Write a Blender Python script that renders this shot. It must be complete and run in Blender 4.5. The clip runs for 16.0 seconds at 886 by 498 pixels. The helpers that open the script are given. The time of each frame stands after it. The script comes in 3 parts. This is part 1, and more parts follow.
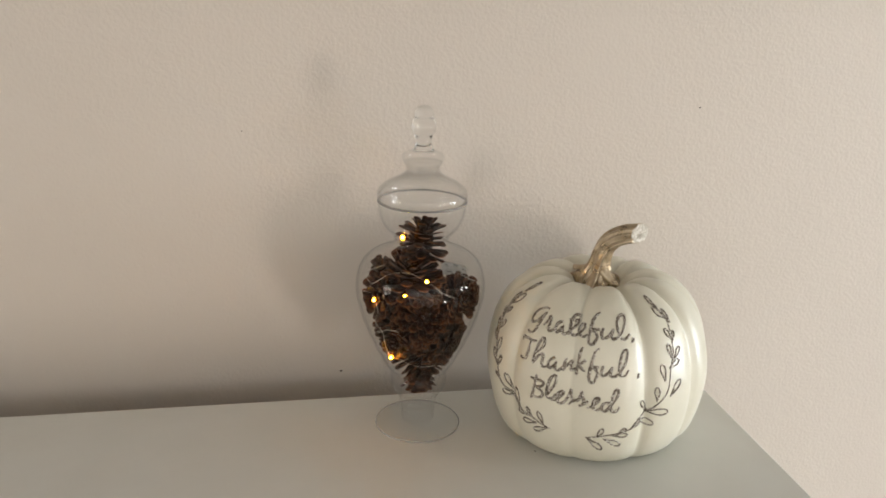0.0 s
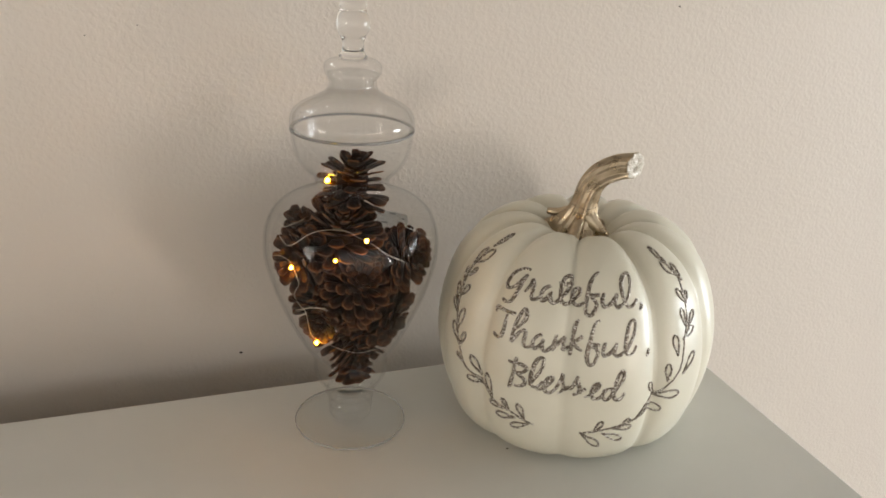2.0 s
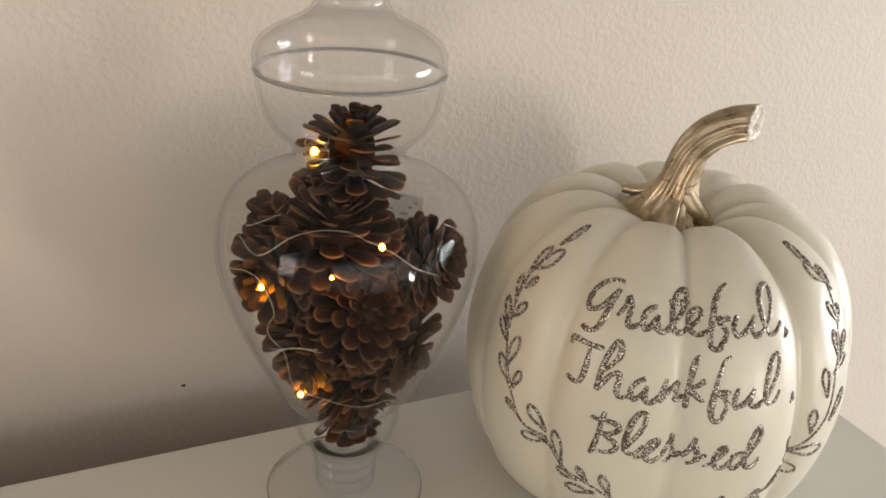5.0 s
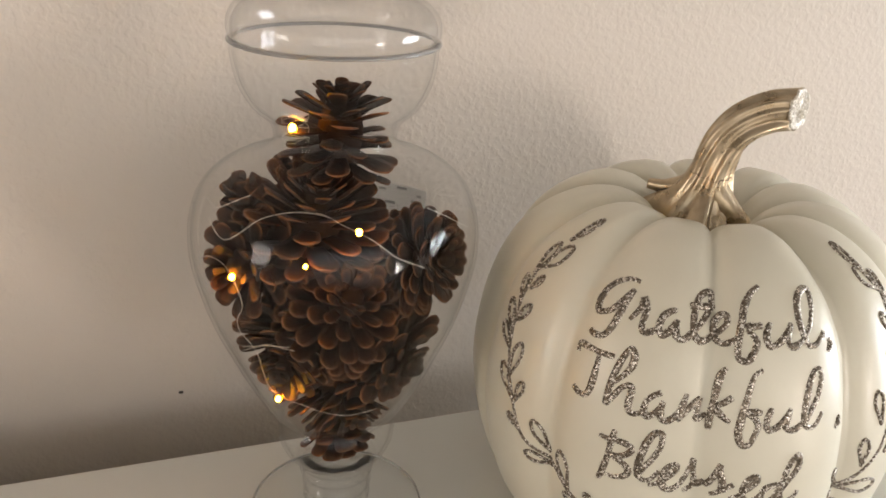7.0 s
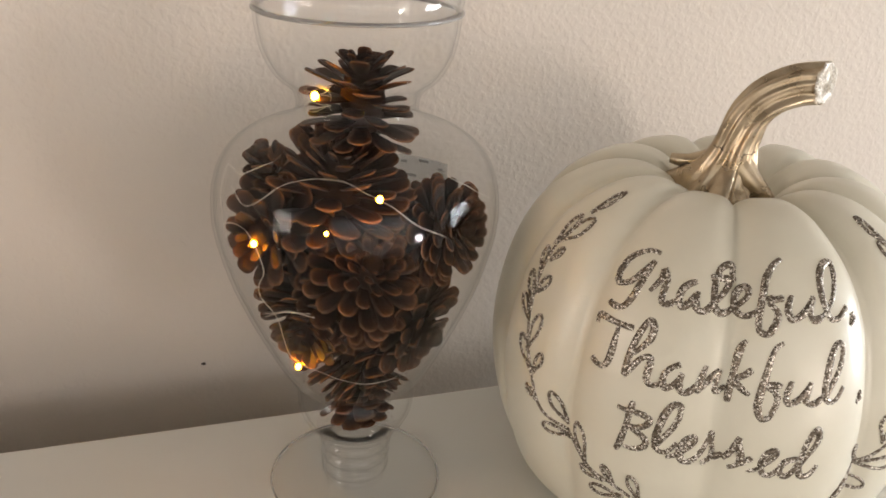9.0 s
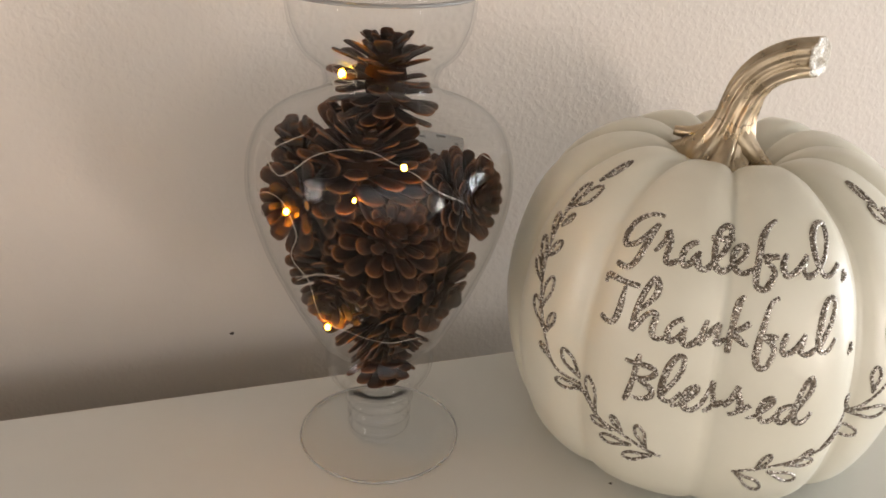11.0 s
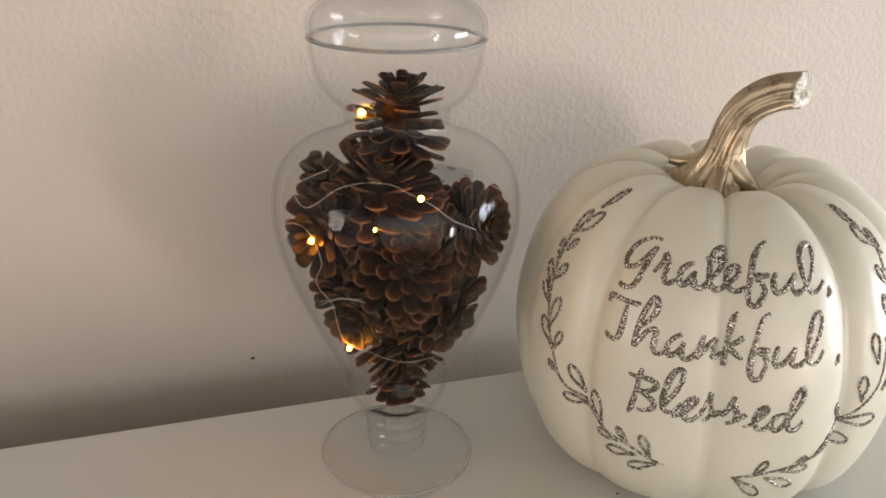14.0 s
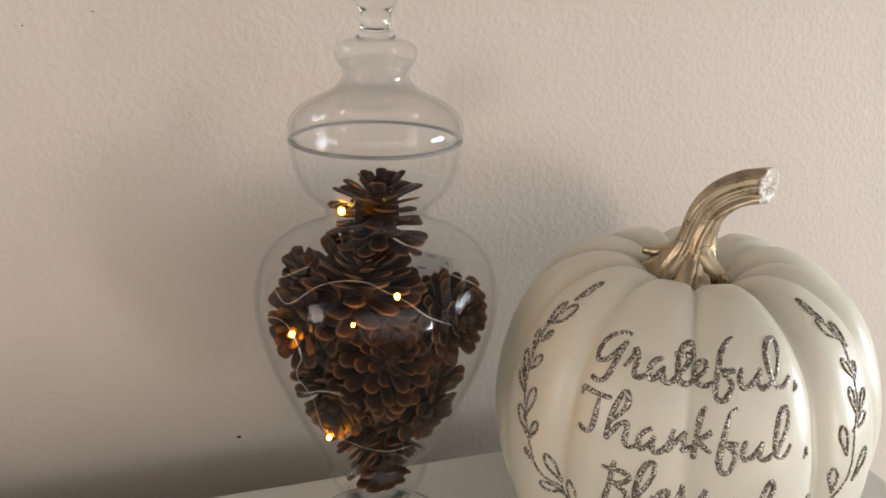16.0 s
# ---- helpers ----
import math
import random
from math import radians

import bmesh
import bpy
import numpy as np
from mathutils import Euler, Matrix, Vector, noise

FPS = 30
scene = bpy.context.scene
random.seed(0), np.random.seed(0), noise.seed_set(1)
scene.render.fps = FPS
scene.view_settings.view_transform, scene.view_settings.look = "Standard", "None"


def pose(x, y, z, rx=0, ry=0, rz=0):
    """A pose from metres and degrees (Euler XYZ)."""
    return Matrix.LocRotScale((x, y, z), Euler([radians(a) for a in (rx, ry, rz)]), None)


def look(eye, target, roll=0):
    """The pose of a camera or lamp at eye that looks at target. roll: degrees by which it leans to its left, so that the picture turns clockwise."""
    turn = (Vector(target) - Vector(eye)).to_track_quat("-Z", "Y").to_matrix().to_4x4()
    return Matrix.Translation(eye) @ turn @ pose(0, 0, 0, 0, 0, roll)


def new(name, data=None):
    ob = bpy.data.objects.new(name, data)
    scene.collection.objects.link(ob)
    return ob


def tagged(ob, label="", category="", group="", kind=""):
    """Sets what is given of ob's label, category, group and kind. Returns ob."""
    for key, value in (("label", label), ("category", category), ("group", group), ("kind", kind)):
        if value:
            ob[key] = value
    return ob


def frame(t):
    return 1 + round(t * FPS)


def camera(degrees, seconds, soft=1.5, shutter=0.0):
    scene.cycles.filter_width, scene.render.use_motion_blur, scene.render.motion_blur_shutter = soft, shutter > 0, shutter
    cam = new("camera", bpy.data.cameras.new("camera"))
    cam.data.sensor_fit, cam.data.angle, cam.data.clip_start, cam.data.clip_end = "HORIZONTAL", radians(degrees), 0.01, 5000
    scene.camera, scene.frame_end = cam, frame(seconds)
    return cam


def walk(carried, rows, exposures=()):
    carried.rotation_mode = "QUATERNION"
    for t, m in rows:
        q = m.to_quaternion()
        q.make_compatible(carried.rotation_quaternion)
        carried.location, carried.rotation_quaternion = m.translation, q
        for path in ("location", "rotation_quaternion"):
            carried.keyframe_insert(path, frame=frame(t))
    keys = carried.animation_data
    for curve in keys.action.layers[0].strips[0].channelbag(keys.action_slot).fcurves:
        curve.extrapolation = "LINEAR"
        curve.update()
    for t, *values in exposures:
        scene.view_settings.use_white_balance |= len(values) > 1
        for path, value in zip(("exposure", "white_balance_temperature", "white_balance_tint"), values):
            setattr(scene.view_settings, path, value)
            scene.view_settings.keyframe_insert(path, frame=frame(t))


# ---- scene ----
cam = camera(56.5, 16.0, soft=1.7)
PATH = [
    (0, (-0.139, -0.886, 1.619), (0.212, 0.981, 0.994), 1.8),
    (0.5, (-0.131, -0.843, 1.598), (0.283, 1.008, 0.962), 1.9),
    (1, (-0.132, -0.784, 1.584), (0.366, 1.028, 0.901), 2.3),
    (1.5, (-0.141, -0.713, 1.568), (0.44, 1.054, 0.832), 2.7),
    (2, (-0.152, -0.644, 1.553), (0.489, 1.086, 0.782), 3.1),
    (2.5, (-0.161, -0.579, 1.541), (0.523, 1.118, 0.734), 3.4),
    (3, (-0.165, -0.522, 1.532), (0.556, 1.139, 0.683), 3.7),
    (3.5, (-0.159, -0.482, 1.523), (0.582, 1.153, 0.642), 3.9),
    (4, (-0.154, -0.452, 1.509), (0.631, 1.158, 0.619), 4.3),
    (6.5, (-0.089, -0.392, 1.458), (0.586, 1.311, 0.656), 3.2),
    (7, (-0.082, -0.395, 1.449), (0.548, 1.326, 0.649), 3.1),
    (7.5, (-0.079, -0.397, 1.444), (0.526, 1.332, 0.64), 3.1),
    (8, (-0.078, -0.398, 1.44), (0.51, 1.333, 0.63), 3.1),
    (8.5, (-0.08, -0.398, 1.441), (0.507, 1.328, 0.617), 3.2),
    (9, (-0.082, -0.4, 1.441), (0.494, 1.327, 0.613), 3.1),
    (11.5, (-0.1, -0.437, 1.443), (0.453, 1.283, 0.585), 2.1),
    (12, (-0.101, -0.443, 1.443), (0.451, 1.277, 0.585), 1.8),
    (12.5, (-0.104, -0.448, 1.439), (0.455, 1.277, 0.596), 1.6),
    (13, (-0.108, -0.451, 1.445), (0.446, 1.28, 0.61), 1.4),
    (13.5, (-0.111, -0.455, 1.451), (0.441, 1.284, 0.633), 1.3),
    (14, (-0.114, -0.457, 1.455), (0.446, 1.292, 0.662), 1.4),
    (14.5, (-0.112, -0.458, 1.461), (0.452, 1.3, 0.693), 1.4),
    (15, (-0.11, -0.461, 1.471), (0.459, 1.308, 0.731), 1.4),
    (15.5, (-0.105, -0.464, 1.479), (0.459, 1.319, 0.771), 1.3),
    (16, (-0.103, -0.465, 1.485), (0.467, 1.327, 0.803), 1.4),
]
EXPOSURE = [(0.0, 0.11, 6700, 12), (1.5, 0.08, 6700, 12), (3.5, 0.12, 6850, 14), (6.5, 0.28, 6900, 15.5), (8.0, 0.32, 6900, 16), (12.5, 0.33, 6750, 16.5), (16.0, 0.15, 6650, 15.5)]
walk(cam, [(t, look(eye, target, roll)) for t, eye, target, roll in PATH], EXPOSURE)

# ---- world and light ----
JAR_X = 0.0022   # the jar stands a little off the middle line
TOP = 1.10      # height of the cabinet top
WALL = 0.150    # face of the wall behind it
world = bpy.data.worlds.new("world")
scene.world = world
world.use_nodes = True
wn = world.node_tree.nodes
sky = wn.new("ShaderNodeTexSky")
sky.sky_type, sky.sun_disc, sky.sun_elevation, sky.sun_rotation = "NISHITA", False, radians(38), radians(150)
world.node_tree.links.new(sky.outputs[0], wn["Background"].inputs[0])
wn["Background"].inputs[1].default_value = 0.08


def window_light(name, m, w, h, power, colour):
    la = bpy.data.lights.new(name, "AREA")
    la.shape, la.size, la.size_y, la.energy, la.color = "RECTANGLE", w, h, power, colour
    ob = new(name, la)
    ob.matrix_world = m
    return ob


# daylight in the window openings, and one added fill light
WIN_R = (2.40, -3.40, 0.68, 0.46, 0.80)   # x, y, z of the middle, width, height (in the wall behind the camera)
WIN_L = (-2.40, -1.00, 1.42, 0.80, 1.00)  # in the west wall
WIN_E = (3.40, -1.05, 1.15, 1.30, 1.10)   # in the east wall
FILL = (-0.05, -3.40, 1.25, 4.10, 2.10)  # added wide fill light; no such window is known
COOL, NEUTRAL = (0.80, 0.92, 1.0), (1.0, 0.955, 0.89)
window_light("daylight_south", look((WIN_R[0], WIN_R[1] - 0.10, WIN_R[2]), (WIN_R[0], 0, WIN_R[2])), WIN_R[3], WIN_R[4], 72, NEUTRAL)
window_light("daylight_west", look((WIN_L[0] - 0.10, WIN_L[1], WIN_L[2]), (0, WIN_L[1], WIN_L[2])), WIN_L[3], WIN_L[4], 15, NEUTRAL)
# broad weak fill added behind the camera to soften shadows on the wall
window_light("fill_light_south", look((FILL[0], FILL[1] - 0.10, FILL[2]), (FILL[0], 0, FILL[2])), FILL[3], FILL[4], 23, NEUTRAL)
window_light("daylight_east", look((WIN_E[0] + 0.10, WIN_E[1], WIN_E[2]), (0, WIN_E[1], WIN_E[2])), WIN_E[3], WIN_E[4], 92, COOL)


# ---- materials ----
def mat(name, base, rough=0.5, metal=0.0, coat=0.0):
    m = bpy.data.materials.new(name)
    m.use_nodes = True
    b = m.node_tree.nodes["Principled BSDF"]
    b.inputs["Base Color"].default_value = (*base, 1)
    b.inputs["Roughness"].default_value = rough
    b.inputs["Metallic"].default_value = metal
    b.inputs["Coat Weight"].default_value = coat
    return m, m.node_tree.nodes, m.node_tree.links, b


def noise_tex(n, l, scale, detail=4, rough=0.55, coords="Object"):
    tc = n.new("ShaderNodeTexCoord")
    t = n.new("ShaderNodeTexNoise")
    t.inputs["Scale"].default_value, t.inputs["Detail"].default_value, t.inputs["Roughness"].default_value = scale, detail, rough
    l.new(tc.outputs[coords], t.inputs["Vector"])
    return t


def ramp(n, l, fac, stops):
    r = n.new("ShaderNodeValToRGB")
    while len(r.color_ramp.elements) < len(stops):
        r.color_ramp.elements.new(0.5)
    for e, (p, c) in zip(r.color_ramp.elements, stops):
        e.position, e.color = p, (*c, 1)
    l.new(fac, r.inputs[0])
    return r


def bump(n, l, height, b, strength, dist, below=None):
    k = n.new("ShaderNodeBump")
    k.inputs["Strength"].default_value, k.inputs["Distance"].default_value = strength, dist
    l.new(height, k.inputs["Height"])
    if below:
        l.new(below.outputs[0], k.inputs["Normal"])
    l.new(k.outputs[0], b.inputs["Normal"])
    return k


def wall_paint(name, a, c):
    """Rolled beige wall paint over an orange-peel plaster."""
    m, n, l, b = mat(name, a, 0.62)
    big = noise_tex(n, l, 1.6, 3)
    l.new(ramp(n, l, big.outputs[0], [(0.3, a), (0.7, c)]).outputs[0], b.inputs["Base Color"])
    peel = noise_tex(n, l, 200, 1.5, 0.5)
    lump = ramp(n, l, peel.outputs[0], [(0.44, (0, 0, 0)), (0.60, (1, 1, 1))])
    k = bump(n, l, lump.outputs[0], b, 0.27, 0.0007)
    wavy = noise_tex(n, l, 60, 2.5)
    bump(n, l, wavy.outputs[0], b, 0.35, 0.0016, k)
    return m


WALL_MAT = wall_paint("wall_paint", (0.60, 0.535, 0.47), (0.63, 0.565, 0.495))
CEIL_MAT = wall_paint("ceiling_paint", (0.38, 0.365, 0.345), (0.42, 0.40, 0.38))


def white_lacquer():
    m, n, l, b = mat("white_lacquer", (0.72, 0.72, 0.68), 0.38)
    t = noise_tex(n, l, 9, 5)
    l.new(ramp(n, l, t.outputs[0], [(0.3, (0.70, 0.70, 0.655)), (0.75, (0.745, 0.745, 0.705))]).outputs[0], b.inputs["Base Color"])
    s = noise_tex(n, l, 60, 4)
    l.new(ramp(n, l, s.outputs[0], [(0.3, (0.33,) * 3), (0.7, (0.46,) * 3)]).outputs[0], b.inputs["Roughness"])
    bump(n, l, noise_tex(n, l, 260, 2).outputs[0], b, 0.06, 0.0004)
    return m


LACQUER = white_lacquer()


def wood_floor():
    m, n, l, b = mat("wood_floor", (0.16, 0.11, 0.07), 0.6)
    tc = n.new("ShaderNodeTexCoord")
    mp = n.new("ShaderNodeMapping")
    mp.inputs["Scale"].default_value = (1.2, 14, 14)
    t = n.new("ShaderNodeTexNoise")
    t.inputs["Scale"].default_value, t.inputs["Detail"].default_value = 3, 6
    l.new(tc.outputs["Object"], mp.inputs[0]), l.new(mp.outputs[0], t.inputs["Vector"])
    l.new(ramp(n, l, t.outputs[0], [(0.3, (0.20, 0.17, 0.14)), (0.7, (0.28, 0.24, 0.20))]).outputs[0], b.inputs["Base Color"])
    return m


ROOM_MAT = wall_paint("off_white_paint", (0.74, 0.71, 0.67), (0.77, 0.74, 0.70))
FLOOR_MAT = wood_floor()


def pearl_paint():
    """Cream pearl paint of the pumpkin, faintly mottled."""
    m, n, l, b = mat("cream_pearl_paint", (0.74, 0.70, 0.58), 0.42, 0.0, 0.32)
    b.inputs["Coat Roughness"].default_value = 0.30
    t = noise_tex(n, l, 14, 5)
    l.new(ramp(n, l, t.outputs[0], [(0.3, (0.67, 0.638, 0.515)), (0.72, (0.74, 0.708, 0.588))]).outputs[0], b.inputs["Base Color"])
    s = noise_tex(n, l, 55, 4)
    l.new(ramp(n, l, s.outputs[0], [(0.3, (0.31,) * 3), (0.7, (0.43,) * 3)]).outputs[0], b.inputs["Roughness"])
    bump(n, l, noise_tex(n, l, 130, 4).outputs[0], b, 0.10, 0.0008)
    return m


PEARL = pearl_paint()


def gold_paint():
    """Champagne-gold metallic paint on the fluted stem."""
    m, n, l, b = mat("champagne_gold", (0.50, 0.40, 0.25), 0.30, 0.9)
    t = noise_tex(n, l, 90, 5)
    l.new(ramp(n, l, t.outputs[0], [(0.3, (0.36, 0.28, 0.18)), (0.7, (0.55, 0.45, 0.32))]).outputs[0], b.inputs["Base Color"])
    l.new(ramp(n, l, t.outputs[0], [(0.3, (0.24,) * 3), (0.7, (0.36,) * 3)]).outputs[0], b.inputs["Roughness"])
    bump(n, l, t.outputs[0], b, 0.22, 0.001)
    return m


GOLD = gold_paint()


def glitter(name, dark, light, cell, spark, metal=0.55):
    """Fine metal flakes in varnish, each flake tilted its own way; spark paints glints into the palest flakes."""
    m, n, l, b = mat(name, dark, 0.36, metal)
    tc = n.new("ShaderNodeTexCoord")
    v = n.new("ShaderNodeTexVoronoi")
    v.inputs["Scale"].default_value = cell
    l.new(tc.outputs["Object"], v.inputs["Vector"])
    sep = n.new("ShaderNodeSeparateColor")
    l.new(v.outputs["Color"], sep.inputs[0])
    l.new(ramp(n, l, sep.outputs[0], [(0.15, dark), (0.72, light), (0.88, spark)]).outputs[0], b.inputs["Base Color"])
    bump(n, l, sep.outputs[1], b, 0.75, 0.0012)
    return m


GLITTER = glitter("bronze_silver_glitter", (0.10, 0.078, 0.056), (0.27, 0.225, 0.175), 1400, (0.9, 0.86, 0.78))
TIP_GLITTER = glitter("pale_glitter", (0.52, 0.47, 0.39), (0.74, 0.69, 0.60), 900, (0.95, 0.92, 0.86), 0.1)


def thin_glass(name, tint, gloss, edge=0.80, power=4.0):
    """Blown clear glass wall: lets light through, gloss by Fresnel."""
    m = bpy.data.materials.new(name)
    m.use_nodes = True
    n, l = m.node_tree.nodes, m.node_tree.links
    n.remove(n["Principled BSDF"])
    tr, gl, lw, mx = n.new("ShaderNodeBsdfTransparent"), n.new("ShaderNodeBsdfGlossy"), n.new("ShaderNodeLayerWeight"), n.new("ShaderNodeMixShader")
    pw, fr = n.new("ShaderNodeMath"), n.new("ShaderNodeMath")
    pw.operation, fr.operation = "POWER", "MULTIPLY_ADD"
    pw.inputs[1].default_value, fr.inputs[1].default_value, fr.inputs[2].default_value = power, edge, gloss
    l.new(lw.outputs["Facing"], pw.inputs[0]), l.new(pw.outputs[0], fr.inputs[0])
    tr.inputs[0].default_value = tint
    gl.inputs["Roughness"].default_value = 0.02
    l.new(fr.outputs[0], mx.inputs[0]), l.new(tr.outputs[0], mx.inputs[1]), l.new(gl.outputs[0], mx.inputs[2])
    l.new(mx.outputs[0], n["Material Output"].inputs[0])
    return m


GLASS = thin_glass("clear_blown_glass", (0.996, 0.997, 0.996, 1), 0.018, 0.75, 6.0)
LID_GLASS = thin_glass("thick_clear_glass", (0.972, 0.974, 0.972, 1), 0.050)
EDGE_GLASS, _, _, eb = mat("foot_rim_glass", (0.84, 0.84, 0.82), 0.12)
eb.inputs["Transmission Weight"].default_value, eb.inputs["IOR"].default_value = 0.72, 1.3
FOOT_GLASS = thin_glass("clear_pressed_glass", (0.995, 0.996, 0.995, 1), 0.012, 0.45, 6.0)
RIM_GLASS, _, _, rb = mat("ground_glass_edge", (0.52, 0.51, 0.50), 0.15)
rb.inputs["Transmission Weight"].default_value, rb.inputs["IOR"].default_value = 0.60, 1.48
STEM_GLASS = thin_glass("clear_ringed_glass", (0.990, 0.991, 0.990, 1), 0.055, 0.70, 3.5)
SOLID, _, _, sb = mat("clear_cast_glass", (0.94, 0.945, 0.94), 0.02)
sb.inputs["Transmission Weight"].default_value, sb.inputs["IOR"].default_value = 1.0, 1.48


def cone_scale_mat():
    """Woody scale: dark brown body, lighter weathered lip, each scale a little different."""
    m, n, l, b = mat("pine_cone_scale", (0.10, 0.05, 0.03), 0.48)
    tc, sp, oi = n.new("ShaderNodeTexCoord"), n.new("ShaderNodeSeparateXYZ"), n.new("ShaderNodeObjectInfo")
    l.new(tc.outputs["Object"], sp.inputs[0])
    near, reach, rim, along = n.new("ShaderNodeVectorMath"), n.new("ShaderNodeVectorMath"), n.new("ShaderNodeVectorMath"), n.new("ShaderNodeMath")
    near.operation, reach.operation, rim.operation, along.operation = "SUBTRACT", "MULTIPLY", "LENGTH", "MULTIPLY"
    near.inputs[1].default_value, reach.inputs[1].default_value, along.inputs[1].default_value = (0.55, 0, 0), (2.2, 1.75, 0), 1.30
    lip = n.new("ShaderNodeMath")
    lip.operation = "MINIMUM"
    l.new(tc.outputs["Object"], near.inputs[0]), l.new(near.outputs[0], reach.inputs[0]), l.new(reach.outputs[0], rim.inputs[0])
    l.new(sp.outputs[0], along.inputs[0]), l.new(rim.outputs["Value"], lip.inputs[0]), l.new(along.outputs[0], lip.inputs[1])
    body = ramp(n, l, lip.outputs[0], [(0.30, (0.010, 0.0045, 0.0028)), (0.60, (0.026, 0.0105, 0.0060)), (0.84, (0.058, 0.025, 0.0145)), (0.93, (0.085, 0.039, 0.022)), (1.0, (0.20, 0.105, 0.062))])
    t = noise_tex(n, l, 4.5, 5)
    mix = n.new("ShaderNodeMix")
    mix.data_type, mix.blend_type = "RGBA", "MULTIPLY"
    mix.inputs["Factor"].default_value = 0.9
    l.new(body.outputs[0], mix.inputs["A"])
    l.new(ramp(n, l, t.outputs[0], [(0.3, (0.45,) * 3), (0.7, (1.15, 1.1, 1.05))]).outputs[0], mix.inputs["B"])
    hs = n.new("ShaderNodeHueSaturation")
    mr = n.new("ShaderNodeMapRange")
    mr.inputs["To Min"].default_value, mr.inputs["To Max"].default_value = 0.50, 1.25
    l.new(oi.outputs["Random"], mr.inputs["Value"]), l.new(mr.outputs[0], hs.inputs["Value"])
    hs.inputs["Saturation"].default_value = 1.12
    l.new(mix.outputs["Result"], hs.inputs["Color"]), l.new(hs.outputs[0], b.inputs["Base Color"])
    b.inputs["Specular IOR Level"].default_value = 0.16
    bump(n, l, noise_tex(n, l, 9, 3).outputs[0], b, 0.6, 0.0008)
    return m


SCALE_MAT = cone_scale_mat()
CORE_MAT, cn, cl, cb = mat("pine_cone_core", (0.016, 0.008, 0.005), 0.9)
cb.inputs["Specular IOR Level"].default_value = 0.1
bump(cn, cl, noise_tex(cn, cl, 300, 3).outputs[0], cb, 0.6, 0.001)
WIRE, _, _, _ = mat("silver_wire", (0.75, 0.70, 0.62), 0.28, 1.0)
FRAME_MAT, _, _, _ = mat("white_window_paint", (0.78, 0.78, 0.76), 0.45)
# dark brown of specks and crack; also shade painted under the stem's flap
SPECK_AND_SHADE, _, _, _ = mat("dark_speck_and_shade", (0.075, 0.06, 0.05), 0.8)
STICKER, _, _, tb = mat("grey_sticker", (0.86, 0.87, 0.87), 0.6)
tb.inputs["Transmission Weight"].default_value = 0.55
INK, _, _, _ = mat("faded_ink", (0.45, 0.46, 0.47), 0.7)


def led_mat():
    m = bpy.data.materials.new("warm_led")
    m.use_nodes = True
    b = m.node_tree.nodes["Principled BSDF"]
    b.inputs["Base Color"].default_value = (1, 0.75, 0.35, 1)
    b.inputs["Emission Color"].default_value = (1.0, 0.42, 0.008, 1)
    b.inputs["Emission Strength"].default_value = 330
    return m


LED = led_mat()


# ---- builders ----
def finish(bm, name, material, parent=None, label="", smooth=True):
    me = bpy.data.meshes.new(name)
    bm.normal_update()
    bm.to_mesh(me)
    bm.free()
    me.materials.append(material)
    if smooth:
        me.shade_smooth()
    ob = new(name, me)
    if parent:
        ob.parent = parent
    if label:
        tagged(ob, label)
    return ob


def part(name, bm, material, parent, label="", smooth=True):
    return finish(bm, name, material, parent, label, smooth)


def box(bm, x0, x1, y0, y1, z0, z1, bevel=0.0):
    r = bmesh.ops.create_cube(bm, size=1, matrix=Matrix.Translation(((x0 + x1) / 2, (y0 + y1) / 2, (z0 + z1) / 2)) @ Matrix.Diagonal((x1 - x0, y1 - y0, z1 - z0, 1)))
    if bevel:
        es = list({e for v in r["verts"] for e in v.link_edges})
        bmesh.ops.bevel(bm, geom=es, offset=bevel, segments=3, profile=0.5, affect="EDGES")


def smooth_line(pts, steps=6, closed=False):
    """A Catmull-Rom line through points of any dimension."""
    p = [np.array(q, float) for q in pts]
    n, out = len(p), []
    for i in range(n if closed else n - 1):
        if closed:
            a, b, c, d = p[i - 1], p[i], p[(i + 1) % n], p[(i + 2) % n]
        else:
            a, b, c, d = p[max(i - 1, 0)], p[i], p[i + 1], p[min(i + 2, n - 1)]
        for k in range(steps):
            u = k / steps
            out.append(0.5 * (2 * b + (c - a) * u + (2 * a - 5 * b + 4 * c - d) * u * u + (3 * b - a - 3 * c + d) * u ** 3))
    if not closed:
        out.append(p[-1])
    return out


def lathe(bm, profile, segs=72):
    """Turns a closed or open (r, z) line round the z axis."""
    rings = []
    for r, z in profile:
        if r < 1e-6:
            rings.append([bm.verts.new((0, 0, z))])
        else:
            rings.append([bm.verts.new((r * math.cos(2 * math.pi * k / segs), r * math.sin(2 * math.pi * k / segs), z)) for k in range(segs)])
    for a, b in zip(rings, rings[1:]):
        for k in range(segs):
            j = (k + 1) % segs
            q = [a[k % len(a)], a[j % len(a)], b[j % len(b)], b[k % len(b)]]
            q = list(dict.fromkeys(q))
            if len(q) > 2:
                bm.faces.new(q)
    bmesh.ops.recalc_face_normals(bm, faces=bm.faces)


